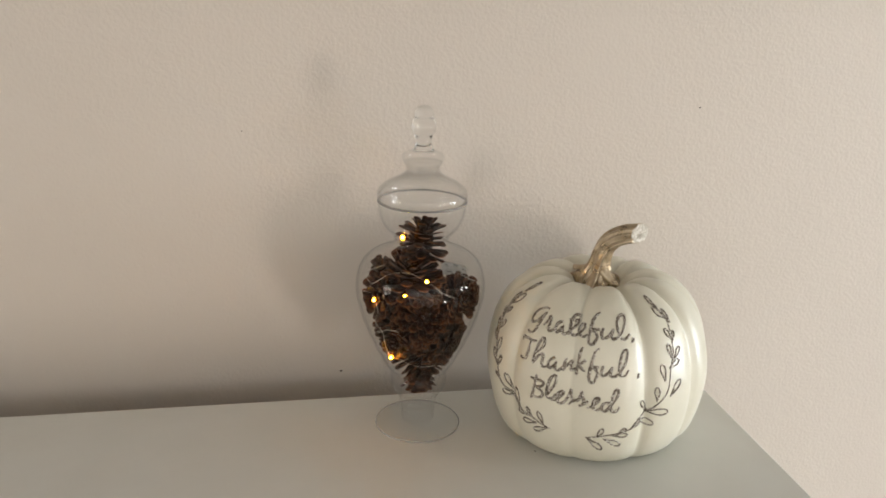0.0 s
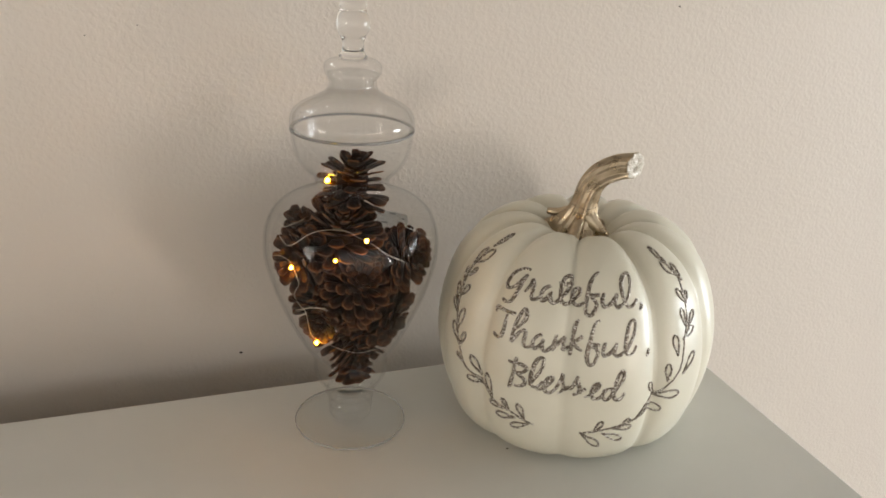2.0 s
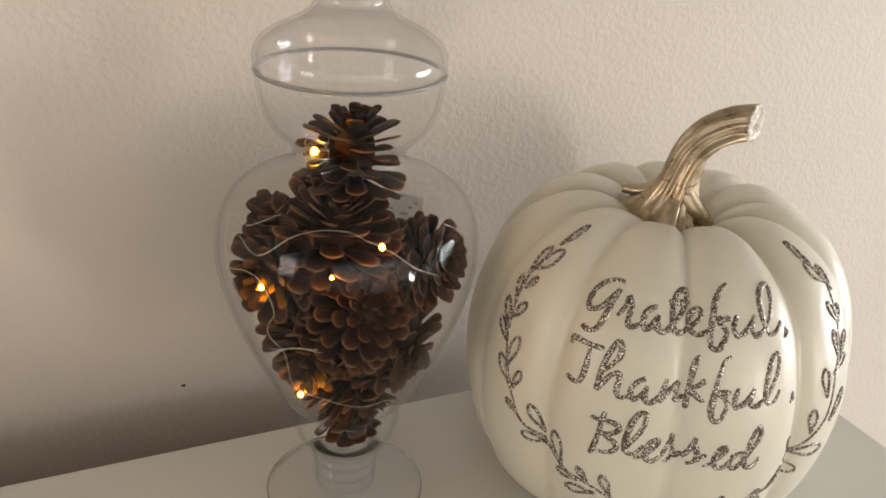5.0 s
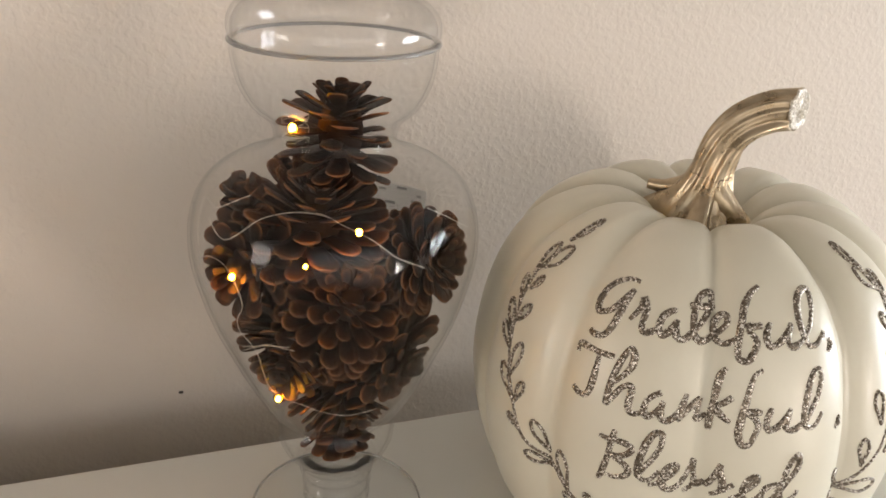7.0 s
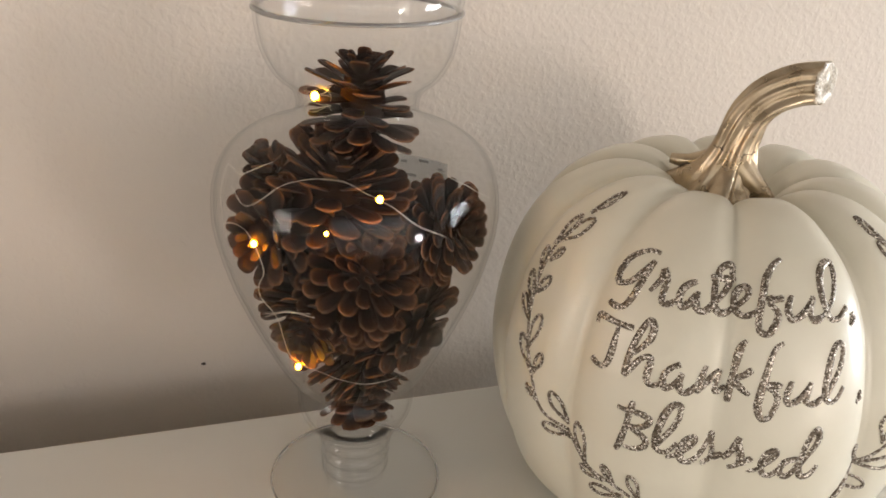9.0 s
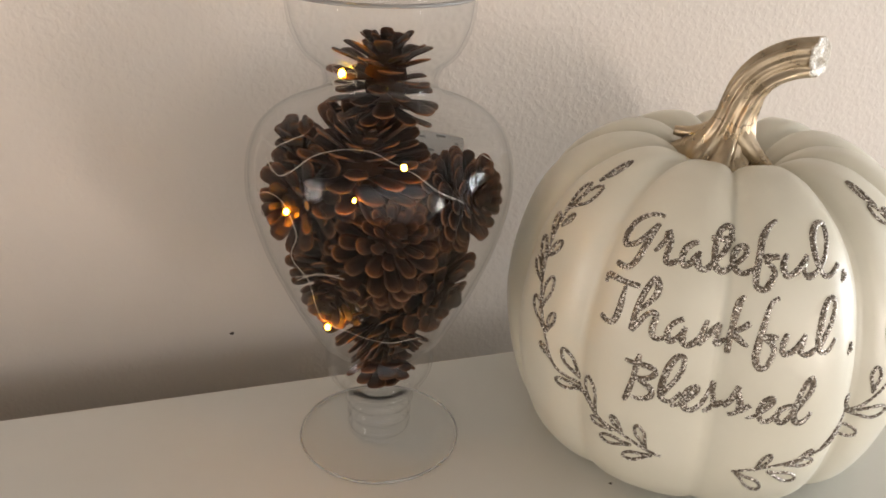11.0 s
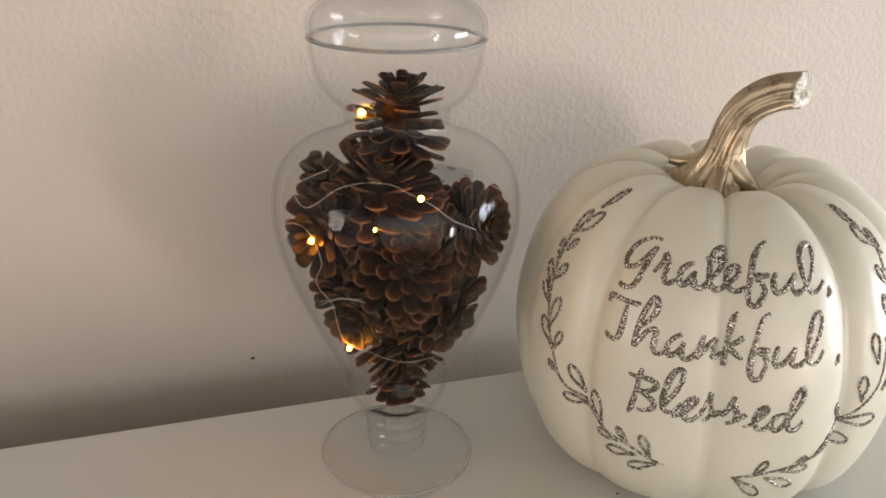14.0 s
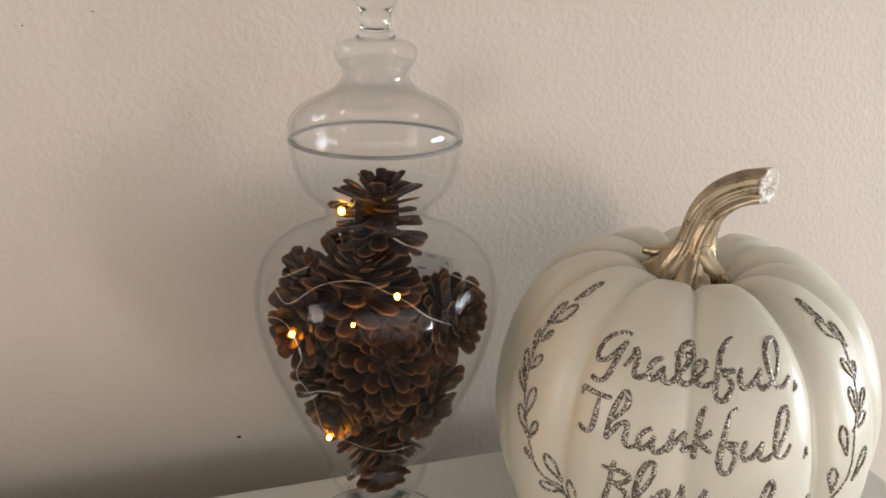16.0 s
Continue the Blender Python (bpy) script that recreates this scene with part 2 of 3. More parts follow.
def tube(bm, line, radius, sides=6, caps=True):
    """A round tube along a line of points."""
    line = [Vector(p) for p in line]
    rings, up = [], Vector((0.13, 0.21, 0.97))
    for i, p in enumerate(line):
        d = (line[min(i + 1, len(line) - 1)] - line[max(i - 1, 0)]).normalized()
        s = d.cross(up)
        s = (s if s.length > 1e-4 else d.cross(Vector((1, 0, 0)))).normalized()
        t = s.cross(d)
        r = radius(i / max(1, len(line) - 1)) if callable(radius) else radius
        rings.append([bm.verts.new(p + r * (math.cos(2 * math.pi * k / sides) * s + math.sin(2 * math.pi * k / sides) * t)) for k in range(sides)])
    for a, b in zip(rings, rings[1:]):
        for k in range(sides):
            bm.faces.new((a[k], a[(k + 1) % sides], b[(k + 1) % sides], b[k]))
    if caps:
        bm.faces.new(rings[0][::-1]), bm.faces.new(rings[-1])


# ---- the room ----
X0, X1, Y0, ROOF = -2.40, 3.40, -3.40, 2.50


def plain_wall(name, label, spans, material=None):
    bm = bmesh.new()
    for s in spans:
        box(bm, *s)
    return tagged(finish(bm, name, material or WALL_MAT, smooth=False), label, "wall", kind="structure")


def room():
    th = 0.12
    plain_wall("wall_north", "beige painted wall with fine orange-peel plaster texture", [(X0 - th, X1 + th, WALL, WALL + th, 0, ROOF)])
    spans, edge = [], X0 - th
    for x, _, z, w, h in (FILL, WIN_R):
        spans += [(edge, x - w / 2, Y0 - th, Y0, 0, ROOF), (x - w / 2, x + w / 2, Y0 - th, Y0, 0, z - h / 2), (x - w / 2, x + w / 2, Y0 - th, Y0, z + h / 2, ROOF)]
        edge = x + w / 2
    plain_wall("wall_south", "off-white painted wall with a window and an added fill-light opening", spans + [(edge, X1 + th, Y0 - th, Y0, 0, ROOF)], ROOM_MAT)
    _, y, z, w, h = WIN_L
    plain_wall("wall_west", "off-white painted wall with a window", [
        (X0 - th, X0, Y0, y - w / 2, 0, ROOF), (X0 - th, X0, y + w / 2, WALL, 0, ROOF),
        (X0 - th, X0, y - w / 2, y + w / 2, 0, z - h / 2), (X0 - th, X0, y - w / 2, y + w / 2, z + h / 2, ROOF)], ROOM_MAT)
    _, y, z, w, h = WIN_E
    plain_wall("wall_east", "off-white painted wall with a wide window", [
        (X1, X1 + th, Y0, y - w / 2, 0, ROOF), (X1, X1 + th, y + w / 2, WALL, 0, ROOF),
        (X1, X1 + th, y - w / 2, y + w / 2, 0, z - h / 2), (X1, X1 + th, y - w / 2, y + w / 2, z + h / 2, ROOF)], ROOM_MAT)
    bm = bmesh.new()
    box(bm, X0 - th, X1 + th, Y0 - th, WALL + th, -0.1, 0)
    tagged(finish(bm, "floor", FLOOR_MAT, smooth=False), "grey-brown wooden floor with long grain", "floor", kind="structure")
    bm = bmesh.new()
    box(bm, X0 - th, X1 + th, Y0 - th, WALL + th, ROOF, ROOF + 0.1)
    tagged(finish(bm, "ceiling", CEIL_MAT, smooth=False), "beige painted ceiling", "ceiling", kind="structure")


def window(name, m, w, h):
    """A white window with one upright and one cross bar, its frame in the opening; m puts its middle in place, facing local -y."""
    e = tagged(new(name), "white window with glazing bars", "window", kind="structure")
    bm = bmesh.new()
    for s in ((-w / 2, w / 2, -h / 2, -h / 2 + 0.05), (-w / 2, w / 2, h / 2 - 0.05, h / 2), (-w / 2, -w / 2 + 0.05, -h / 2 + 0.05, h / 2 - 0.05), (w / 2 - 0.05, w / 2, -h / 2 + 0.05, h / 2 - 0.05)):
        box(bm, s[0], s[1], -0.03, 0.03, s[2], s[3])
    part("window_frame", bm, FRAME_MAT, e, smooth=False)
    for s in ((-0.02, 0.02, -h / 2 + 0.05, h / 2 - 0.05), (-w / 2 + 0.05, w / 2 - 0.05, -0.018, 0.018)):
        bm = bmesh.new()
        box(bm, s[0], s[1], -0.015, 0.015, s[2], s[3])
        part("glazing_bar", bm, FRAME_MAT, e, smooth=False)
    e.matrix_world = m
    return e


room()
window("window_1", pose(WIN_R[0], Y0 - 0.05, WIN_R[2]), WIN_R[3], WIN_R[4])
# frame in the opening made for the added fill light
window("fill_opening", pose(FILL[0], Y0 - 0.05, FILL[2]), FILL[3], FILL[4])
window("window_3", pose(X1 + 0.05, WIN_E[1], WIN_E[2], 0, 0, 90), WIN_E[3], WIN_E[4])
window("window_2", pose(X0 - 0.05, WIN_L[1], WIN_L[2], 0, 0, 90), WIN_L[3], WIN_L[4])


# ---- the white cabinet ----
# left end is out of view, lengthened to shade the wall's low left
CAB = (-1.80, 0.400, -0.36, 0.072)  # left, right, front, back of its top


def cabinet():
    x0, x1, y0, y1 = CAB
    e = tagged(new("cabinet"), "white lacquered cabinet with a plain flat top", "cabinet")
    bm = bmesh.new()
    box(bm, x0, x1, y0, y1, TOP - 0.028, TOP, 0.0012)
    part("cabinet_top", bm, LACQUER, e, smooth=False)
    for a, b in ((x0 + 0.004, x0 + 0.022), (x1 - 0.022, x1 - 0.004)):
        bm = bmesh.new()
        box(bm, a, b, y0 + 0.02, y1 - 0.004, 0.0, TOP - 0.0285, 0.001)
        part("side_panel", bm, LACQUER, e, smooth=False)
    bm = bmesh.new()
    box(bm, x0 + 0.0225, x1 - 0.0225, y1 - 0.016, y1 - 0.006, 0.06, TOP - 0.029)
    part("back_panel", bm, LACQUER, e, smooth=False)
    n = 4
    w = (x1 - x0 - 0.012) / n
    for i in range(n):
        bm = bmesh.new()
        box(bm, x0 + 0.006 + i * w + 0.0015, x0 + 0.006 + (i + 1) * w - 0.0015, y0 + 0.001, y0 + 0.0195, 0.07, TOP - 0.031, 0.0012)
        part("cabinet_door", bm, LACQUER, e, smooth=False)
    bm = bmesh.new()
    box(bm, x0 + 0.023, x1 - 0.023, y0 + 0.04, y0 + 0.056, 0.0, 0.068)
    part("plinth", bm, LACQUER, e, smooth=False)


cabinet()


# ---- the pumpkin ----
PK = Vector((0.2145, -0.0288, TOP))
PROFILE = [(0.0, 0.012), (0.04, 0.008), (0.072, 0.001), (0.087, 0.0010), (0.101, 0.0070), (0.1150, 0.022), (0.1250, 0.052), (0.1296, 0.090),
           (0.1258, 0.125), (0.1148, 0.158), (0.0980, 0.1815), (0.074, 0.1962), (0.052, 0.1990), (0.035, 0.1925), (0.024, 0.182), (0.012, 0.178), (0.0, 0.178)]
GROOVES = [(-154, 0.038), (-119.5, 0.040), (-81.5, 0.066), (-48.5, 0.062), (-22, 0.045), (12, 0.04), (44, 0.05), (78, 0.05), (112, 0.05), (144, 0.055), (174, 0.045)]
TURN, WIDE, LEAN = radians(21.7), 0.052, -0.043  # the pumpkin is a little oval and leans to one side
OUTER = smooth_line(PROFILE, 8)


def lobes(az):
    """How far the ribs pull the surface in at this azimuth (degrees)."""
    az = (az + 154) % 360 - 154
    gs = GROOVES + [(206, 0.038)]
    for (a, da), (b, db) in zip(gs, gs[1:]):
        if a <= az <= b:
            s = (az - a) / (b - a)
            left, right = da * max(0, 1 - 2 * s) ** 3.6, db * max(0, 2 * s - 1) ** 3.6
            return left + right
    return 0.0


def pumpkin_point(az, r, z, out=0.0):
    rise = min(1.0, max(0.0, (z - 0.03) / 0.15))
    k = 1 - lobes(az) * (1.0 + 0.4 * rise) * min(1.0, r / 0.05)
    dz = -0.16 * lobes(az) * rise * min(1.0, r / 0.03) * max(0.0, z - 0.15) / 0.05
    a = radians(az) - TURN
    u, w = (r * k + out) * math.cos(a) * (1 + WIDE), (r * k + out) * math.sin(a) / (1 + WIDE)
    c, s = math.cos(TURN), math.sin(TURN)
    return Vector((c * u - s * w + LEAN * (z - 0.09), s * u + c * w, z + dz))


def skin(az, z, out=0.0):
    """The point of the pumpkin's outer side at this azimuth and height, moved out by a little."""
    side = [p for p in OUTER if p[0] > 0.05]
    for p, q in zip(side, side[1:]):
        if p[1] <= z <= q[1]:
            s = (z - p[1]) / (q[1] - p[1])
            d = q - p
            n = np.array([d[1], -d[0]]) / np.hypot(*d)
            r = p[0] + s * d[0]
            v = pumpkin_point(az, r + n[0] * out, z)
            return v + Vector((0, 0, n[1] * out))
    return pumpkin_point(az, 0.1, z)


def pumpkin():
    e = tagged(new("pumpkin"), "cream-white decorative pumpkin with glitter lettering and gold stem", "pumpkin")
    e.location = PK
    bm, segs, rings = bmesh.new(), 220, []
    for r, z in OUTER:
        if r < 1e-5:
            rings.append([bm.verts.new((0, 0, z))])
        else:
            rings.append([bm.verts.new(pumpkin_point(360 * k / segs, r, z)) for k in range(segs)])
    for a, b in zip(rings, rings[1:]):
        for k in range(segs):
            j = (k + 1) % segs
            q = list(dict.fromkeys([a[k % len(a)], a[j % len(a)], b[j % len(b)], b[k % len(b)]]))
            if len(q) > 2:
                bm.faces.new(q)
    bmesh.ops.recalc_face_normals(bm, faces=bm.faces)
    part("body", bm, PEARL, e)
    # fluted, bent stem
    axis = smooth_line([(-0.0096, 0.0030, 0.176), (-0.0094, 0.0016, 0.1890), (-0.0088, -0.0002, 0.1986), (-0.0082, -0.0022, 0.2085), (-0.0072, -0.0042, 0.2204), (-0.0040, -0.0062, 0.2319), (0.0036, -0.0092, 0.2415), (0.0168, -0.0122, 0.2476), (0.0312, -0.0162, 0.2496)], 6)
    bm, rings, sides = bmesh.new(), [], 72
    for i, p in enumerate(axis):
        u = i / (len(axis) - 1)
        d = Vector(axis[min(i + 1, len(axis) - 1)] - axis[max(i - 1, 0)]).normalized()
        s = d.cross(Vector((0.5, 0.85, 0.1))).normalized()
        t = s.cross(d)
        rad = 0.0104 + 0.0022 * abs(u - 0.6) + 0.017 * max(0, 1 - u / 0.46) ** 1.6
        ring = []
        for k in range(sides):
            a = 2 * math.pi * k / sides
            calm = 1 - 0.6 * max(0, (u - 0.8) / 0.2)
            flute = 1 + calm * (0.11 * math.cos(5 * a + 5.0 * u + 0.4) + 0.085 * math.cos(9 * a + 7.5 * u) + 0.05 * math.cos(16 * a + 8 * u))
            spread = 1 + 0.75 * max(0, 1 - u / 0.30) * max(0, math.cos(2.5 * a + 0.6)) ** 3
            ring.append(bm.verts.new(Vector(p) + rad * flute * spread * (math.cos(a) * s + math.sin(a) * t)))
        rings.append(ring)
    for a, b in zip(rings, rings[1:]):
        for k in range(sides):
            bm.faces.new((a[k], a[(k + 1) % sides], b[(k + 1) % sides], b[k]))
    end = rings[-1]
    bm.faces.new(rings[0][::-1])
    mid, tip = Vector(axis[-1]), Vector(axis[-1] - axis[-2]).normalized()
    cut = Vector((0.50, -0.86, 0.10)).normalized()

    def trim(p):
        """Slides a point along the stem onto its slanting cut."""
        return p - tip * ((p - mid).dot(cut) / tip.dot(cut))

    for ring in rings[-14:]:
        for v in ring:
            if ring is end or (v.co - mid).dot(cut) > 0:
                v.co = trim(v.co)
    brim = [v.co.copy() for v in end]
    inner = [bm.verts.new(mid + 0.78 * (v.co - mid) + 0.0004 * Vector((math.sin(k * 2.1), math.cos(k * 1.7), math.sin(k)))) for k, v in enumerate(end)]
    for k in range(sides):
        bm.faces.new((end[k], end[(k + 1) % sides], inner[(k + 1) % sides], inner[k]))
    bmesh.ops.recalc_face_normals(bm, faces=bm.faces)
    stem = part("stem", bm, GOLD, e, "champagne-gold metallic fluted stem")
    # flared foot of the stem
    for name, label, material, line, r0, r1 in (
            ("stem_flap", "pointed gold flap at the stem's foot", GOLD, [(-0.0100, 0.0040, 0.2055), (-0.0162, 0.0088, 0.2015), (-0.0227, 0.0160, 0.1985), (-0.0300, 0.0225, 0.1985)], 0.0068, 0.0030),
            ("stem_foot", "pale gold foot of the stem", GOLD, [(-0.0070, -0.0030, 0.2035), (-0.0020, -0.0085, 0.1960), (0.0040, -0.0130, 0.1900), (0.0105, -0.0175, 0.1840)], 0.0108, 0.0045)):
        bm = bmesh.new()
        tube(bm, smooth_line(line, 6), lambda u, a=r0, b=r1: a + (b - a) * u, 10)
        part(name, bm, material, stem, label)
    # dark tube that paints the shade in the gap under the flap
    bm = bmesh.new()
    tube(bm, smooth_line([(-0.0150, 0.0015, 0.1985), (-0.0210, 0.0075, 0.1968), (-0.0285, 0.0150, 0.1962)], 6), lambda u: 0.0032 * math.sin(math.pi * (0.15 + 0.8 * u)), 8)
    part("crevice_shade", bm, SPECK_AND_SHADE, stem)
    # crack round the stem's foot
    i = 20
    ring = [v.co for v in stem.data.vertices[i * sides:(i + 1) * sides]]
    bm = bmesh.new()
    run = sorted((p for p in ring if p.y < axis[i][1] + 0.002), key=lambda p: p.x)
    tube(bm, [p + Vector((0, -0.0001, 0.0010 * math.sin(3.0 * k))) for k, p in enumerate(run)], lambda u: 0.00022 + 0.0012 * max(0, u - 0.86) / 0.14, 6)
    part("crack", bm, SPECK_AND_SHADE, stem)
    bm = bmesh.new()
    c = bm.verts.new(mid + 0.0010 * cut)
    rim = []
    for j, (f, up) in enumerate(((0.35, 0.0009), (0.70, 0.0013), (0.93, 0.0008), (0.97, -0.0004))):
        rim.append([bm.verts.new(mid + f * (v - mid) + (up + 0.0003 * math.sin(3.1 * k + 5 * j)) * cut) for k, v in enumerate(brim)])
    for k in range(sides):
        bm.faces.new((c, rim[0][k], rim[0][(k + 1) % sides]))
        for a, b in zip(rim, rim[1:]):
            bm.faces.new((a[k], b[k], b[(k + 1) % sides], a[(k + 1) % sides]))
    part("stem_end", bm, TIP_GLITTER, stem, "pale glittering cut stem end", smooth=False)
    return e


PUMPKIN = pumpkin()


# ---- the glass jar ----
def jar():
    e = tagged(new("apothecary_jar"), "clear glass apothecary jar with lid, filled with pine cones", "jar")
    e.location = (JAR_X, 0, TOP)
    # bowl: outer wall up, inner wall down
    outer = smooth_line([(0.0150, 0.0390), (0.0225, 0.0400), (0.0275, 0.0440), (0.0318, 0.0510), (0.0335, 0.0590), (0.0328, 0.0660), (0.0312, 0.0705), (0.0335, 0.0735), (0.0395, 0.0800), (0.0475, 0.0945), (0.0575, 0.1160), (0.0670, 0.1400), (0.0735, 0.1650), (0.0750, 0.1800), (0.0732, 0.1955),
                         (0.0672, 0.2090), (0.0560, 0.2185), (0.0410, 0.2240), (0.0325, 0.2295), (0.0308, 0.2355), (0.0335, 0.2425), (0.0410, 0.2490), (0.0468, 0.2595), (0.0494, 0.2705), (0.0500, 0.2785)], 5)
    wall = [(max(0.0, r - 0.0015), z + 0.0006) for r, z in outer[2:]]
    line = [(0.0, 0.0390)] + [tuple(p) for p in outer] + [(0.0488, 0.2792)] + wall[::-1]
    bm = bmesh.new()
    lathe(bm, line, 96)
    part("bowl", bm, GLASS, e)
    # stem of stacked rings, solid glass
    rings = smooth_line([(0.0190, 0.0046), (0.0176, 0.0075), (0.0200, 0.0115), (0.0180, 0.0160), (0.0204, 0.0205), (0.0188, 0.0255), (0.0216, 0.0305), (0.0206, 0.0345), (0.0232, 0.0378), (0.0228, 0.0386)], 5)
    bm = bmesh.new()
    lathe(bm, [(max(r, 0), z) for r, z in rings], 72)
    part("ringed_stem", bm, STEM_GLASS, e)
    # foot
    bm = bmesh.new()
    lathe(bm, [(0.0, 0.0002), (0.0480, 0.0002), (0.0500, 0.0009), (0.0507, 0.0020), (0.0500, 0.0031), (0.0400, 0.0034), (0.0260, 0.0040), (0.0190, 0.0044), (0.0, 0.0044)], 96)
    foot = part("foot", bm, FOOT_GLASS, e)
    bm = bmesh.new()
    lathe(bm, [(0.0504, 0.0010), (0.0509, 0.0006), (0.0514, 0.0010), (0.0515, 0.0019), (0.0510, 0.0024), (0.0504, 0.0021), (0.0504, 0.0010)], 96)
    part("foot_edge", bm, EDGE_GLASS, foot)
    # lid
    lid = tagged(new("jar_lid"), "clear glass lid with a ball finial", "lid")
    lid.location = (JAR_X, 0, TOP)
    out = smooth_line([(0.0496, 0.2815), (0.0508, 0.2850), (0.0507, 0.2900), (0.0478, 0.2958), (0.0405, 0.3012), (0.0310, 0.3058), (0.0232, 0.3105), (0.0194, 0.3155), (0.0195, 0.3205), (0.0226, 0.3255), (0.0234, 0.3305)], 5)
    inn = [(r - 0.0022, z - 0.0010) for r, z in out[1:-4]]
    bm = bmesh.new()
    lathe(bm, [(0.0470, 0.2815)] + [tuple(p) for p in out] + [(0.0222, 0.3338), (0.0180, 0.3362), (0.0110, 0.3375), (0.0, 0.3378), (0.0, 0.3290)] + [(inn[-1][0] * 0.6, 0.3275)] + inn[::-1], 96)
    part("dome", bm, LID_GLASS, lid)
    bm = bmesh.new()
    lathe(bm, [(0.0482, 0.2797), (0.0503, 0.2797), (0.0511, 0.2802), (0.0511, 0.2809), (0.0503, 0.2814), (0.0482, 0.2814), (0.0482, 0.2797)], 96)
    part("ground_rim", bm, RIM_GLASS, lid, "dark-edged ground glass rim")
    bm = bmesh.new()
    lathe(bm, [(max(r, 0), z) for r, z in smooth_line([(0.0, 0.3379), (0.0112, 0.3380), (0.0098, 0.3412), (0.0086, 0.3450), (0.0086, 0.3500), (0.0100, 0.3540), (0.0126, 0.3590), (0.0134, 0.3650), (0.0122, 0.3705),
                                                       (0.0102, 0.3742), (0.0106, 0.3775), (0.0090, 0.3825), (0.0055, 0.3862), (0.0, 0.3876)], 5)], 48)
    part("finial", bm, SOLID, lid)
    return e


jar()


# ---- pine cones ----
def scale_mesh():
    """One woody scale, 1 long, root at the origin, lying along +x, its back hollowed and its lip thickened and turned up."""
    bm, grid = bmesh.new(), []
    xs = [(0.0, 0.20, 0.07), (0.30, 0.30, 0.08), (0.55, 0.38, 0.10), (0.74, 0.42, 0.10), (0.86, 0.41, 0.11), (0.94, 0.34, 0.11), (0.98, 0.24, 0.10), (1.0, 0.12, 0.08)]
    for x, w, th in xs:
        up, dn = [], []
        for v in (-1.0, -0.5, 0.0, 0.5, 1.0):
            y = v * w
            z = 0.05 * x * x + 0.10 * v * v * w - 0.10 * max(0, x - 0.6)
            up.append(bm.verts.new((x, y, z + th * (0.5 - 0.35 * v * v))))
            dn.append(bm.verts.new((x, y * 0.97, z - th * (0.5 - 0.35 * v * v))))
        grid.append((up, dn))
    for (u0, d0), (u1, d1) in zip(grid, grid[1:]):
        for k in range(4):
            bm.faces.new((u0[k], u1[k], u1[k + 1], u0[k + 1]))
            bm.faces.new((d0[k], d0[k + 1], d1[k + 1], d1[k]))
        bm.faces.new((u0[0], d0[0], d1[0], u1[0]))
        bm.faces.new((u0[4], u1[4], d1[4], d0[4]))
    u, d = grid[-1]
    for k in range(4):
        bm.faces.new((u[k], d[k], d[k + 1], u[k + 1]))
    bmesh.ops.recalc_face_normals(bm, faces=bm.faces)
    me = bpy.data.meshes.new("scale")
    bm.to_mesh(me)
    bm.free()
    me.materials.append(SCALE_MAT)
    me.shade_smooth()
    return me


SCALE = scale_mesh()


INSIDE = [(0.043, 0.019), (0.051, 0.0275), (0.059, 0.0295), (0.0705, 0.0275), (0.08, 0.0355), (0.0945, 0.0438), (0.116, 0.0538), (0.14, 0.0633), (0.165, 0.0698), (0.18, 0.0711), (0.195, 0.0688),
          (0.209, 0.0635), (0.2185, 0.0515), (0.2235, 0.0385), (0.229, 0.0298), (0.2355, 0.0282), (0.2425, 0.0305), (0.249, 0.0375), (0.2595, 0.0435), (0.279, 0.0460)]


def outside(p):
    """Whether a point, in the jar's own place, lies beyond the inner face of the bowl."""
    return p.z < 0.047 or math.hypot(p.x, p.y) > float(np.interp(p.z, [b[0] for b in INSIDE], [b[1] for b in INSIDE]))


def pine_cone(m, length, width, label, count=70, openness=1.0, seed=1, breadth=0.85):
    """A cone with its base at z = -length / 2 and its tip at +length / 2: core and spiralling scales."""
    rnd = random.Random(seed)
    e = tagged(new("pine_cone"), label, "pine cone", "pine cones in the jar")
    bm = bmesh.new()
    lathe(bm, [(0, -length * 0.46)] + [(width * 0.5 * 0.36 * math.sin(math.pi * (0.12 + 0.84 * u)) ** 0.8, length * (u - 0.46)) for u in (0.0, 0.15, 0.3, 0.5, 0.7, 0.85, 0.95)] + [(0, length * 0.5)], 12)
    part("core", bm, CORE_MAT, e)
    for i in range(count):
        u = (i + 0.5) / count
        env = math.sin(math.pi * min(1, 0.20 + 0.80 * u)) ** 0.62 if u > 0.37 else 0.80 + 0.20 * (u / 0.37)
        size = width * 0.5 * env * (0.80 + 0.10 * rnd.random())
        az = i * 2.39996 + rnd.uniform(-0.10, 0.10)
        lift = radians((-14 + 72 * u ** 1.6) * openness + (1 - openness) * (48 + 22 * u) + rnd.uniform(-6, 6))
        root = width * 0.5 * 0.20 * env
        seat = Matrix.Rotation(az, 4, "Z") @ Matrix.Translation((root, 0, length * (u - 0.5) * 0.86)) @ Matrix.Rotation(-lift, 4, "Y") @ Matrix.Rotation(rnd.uniform(-0.16, 0.16), 4, "X")
        while size > 0.004 and any(outside(m @ seat @ Vector((size, side * size * 0.3 * breadth, size * 0.12))) for side in (-1, 1)):
            size *= 0.92  # pressed against the glass
        if outside(m @ seat @ Vector((size, 0, 0))):
            continue
        s = new("scale", SCALE)
        s.parent = e
        s.matrix_local = (seat @ Matrix.Diagonal((size, size * breadth * rnd.uniform(0.85, 1.15), size * 0.55, 1)))
    e.matrix_world = Matrix.Translation((JAR_X, 0, TOP)) @ m
    return e


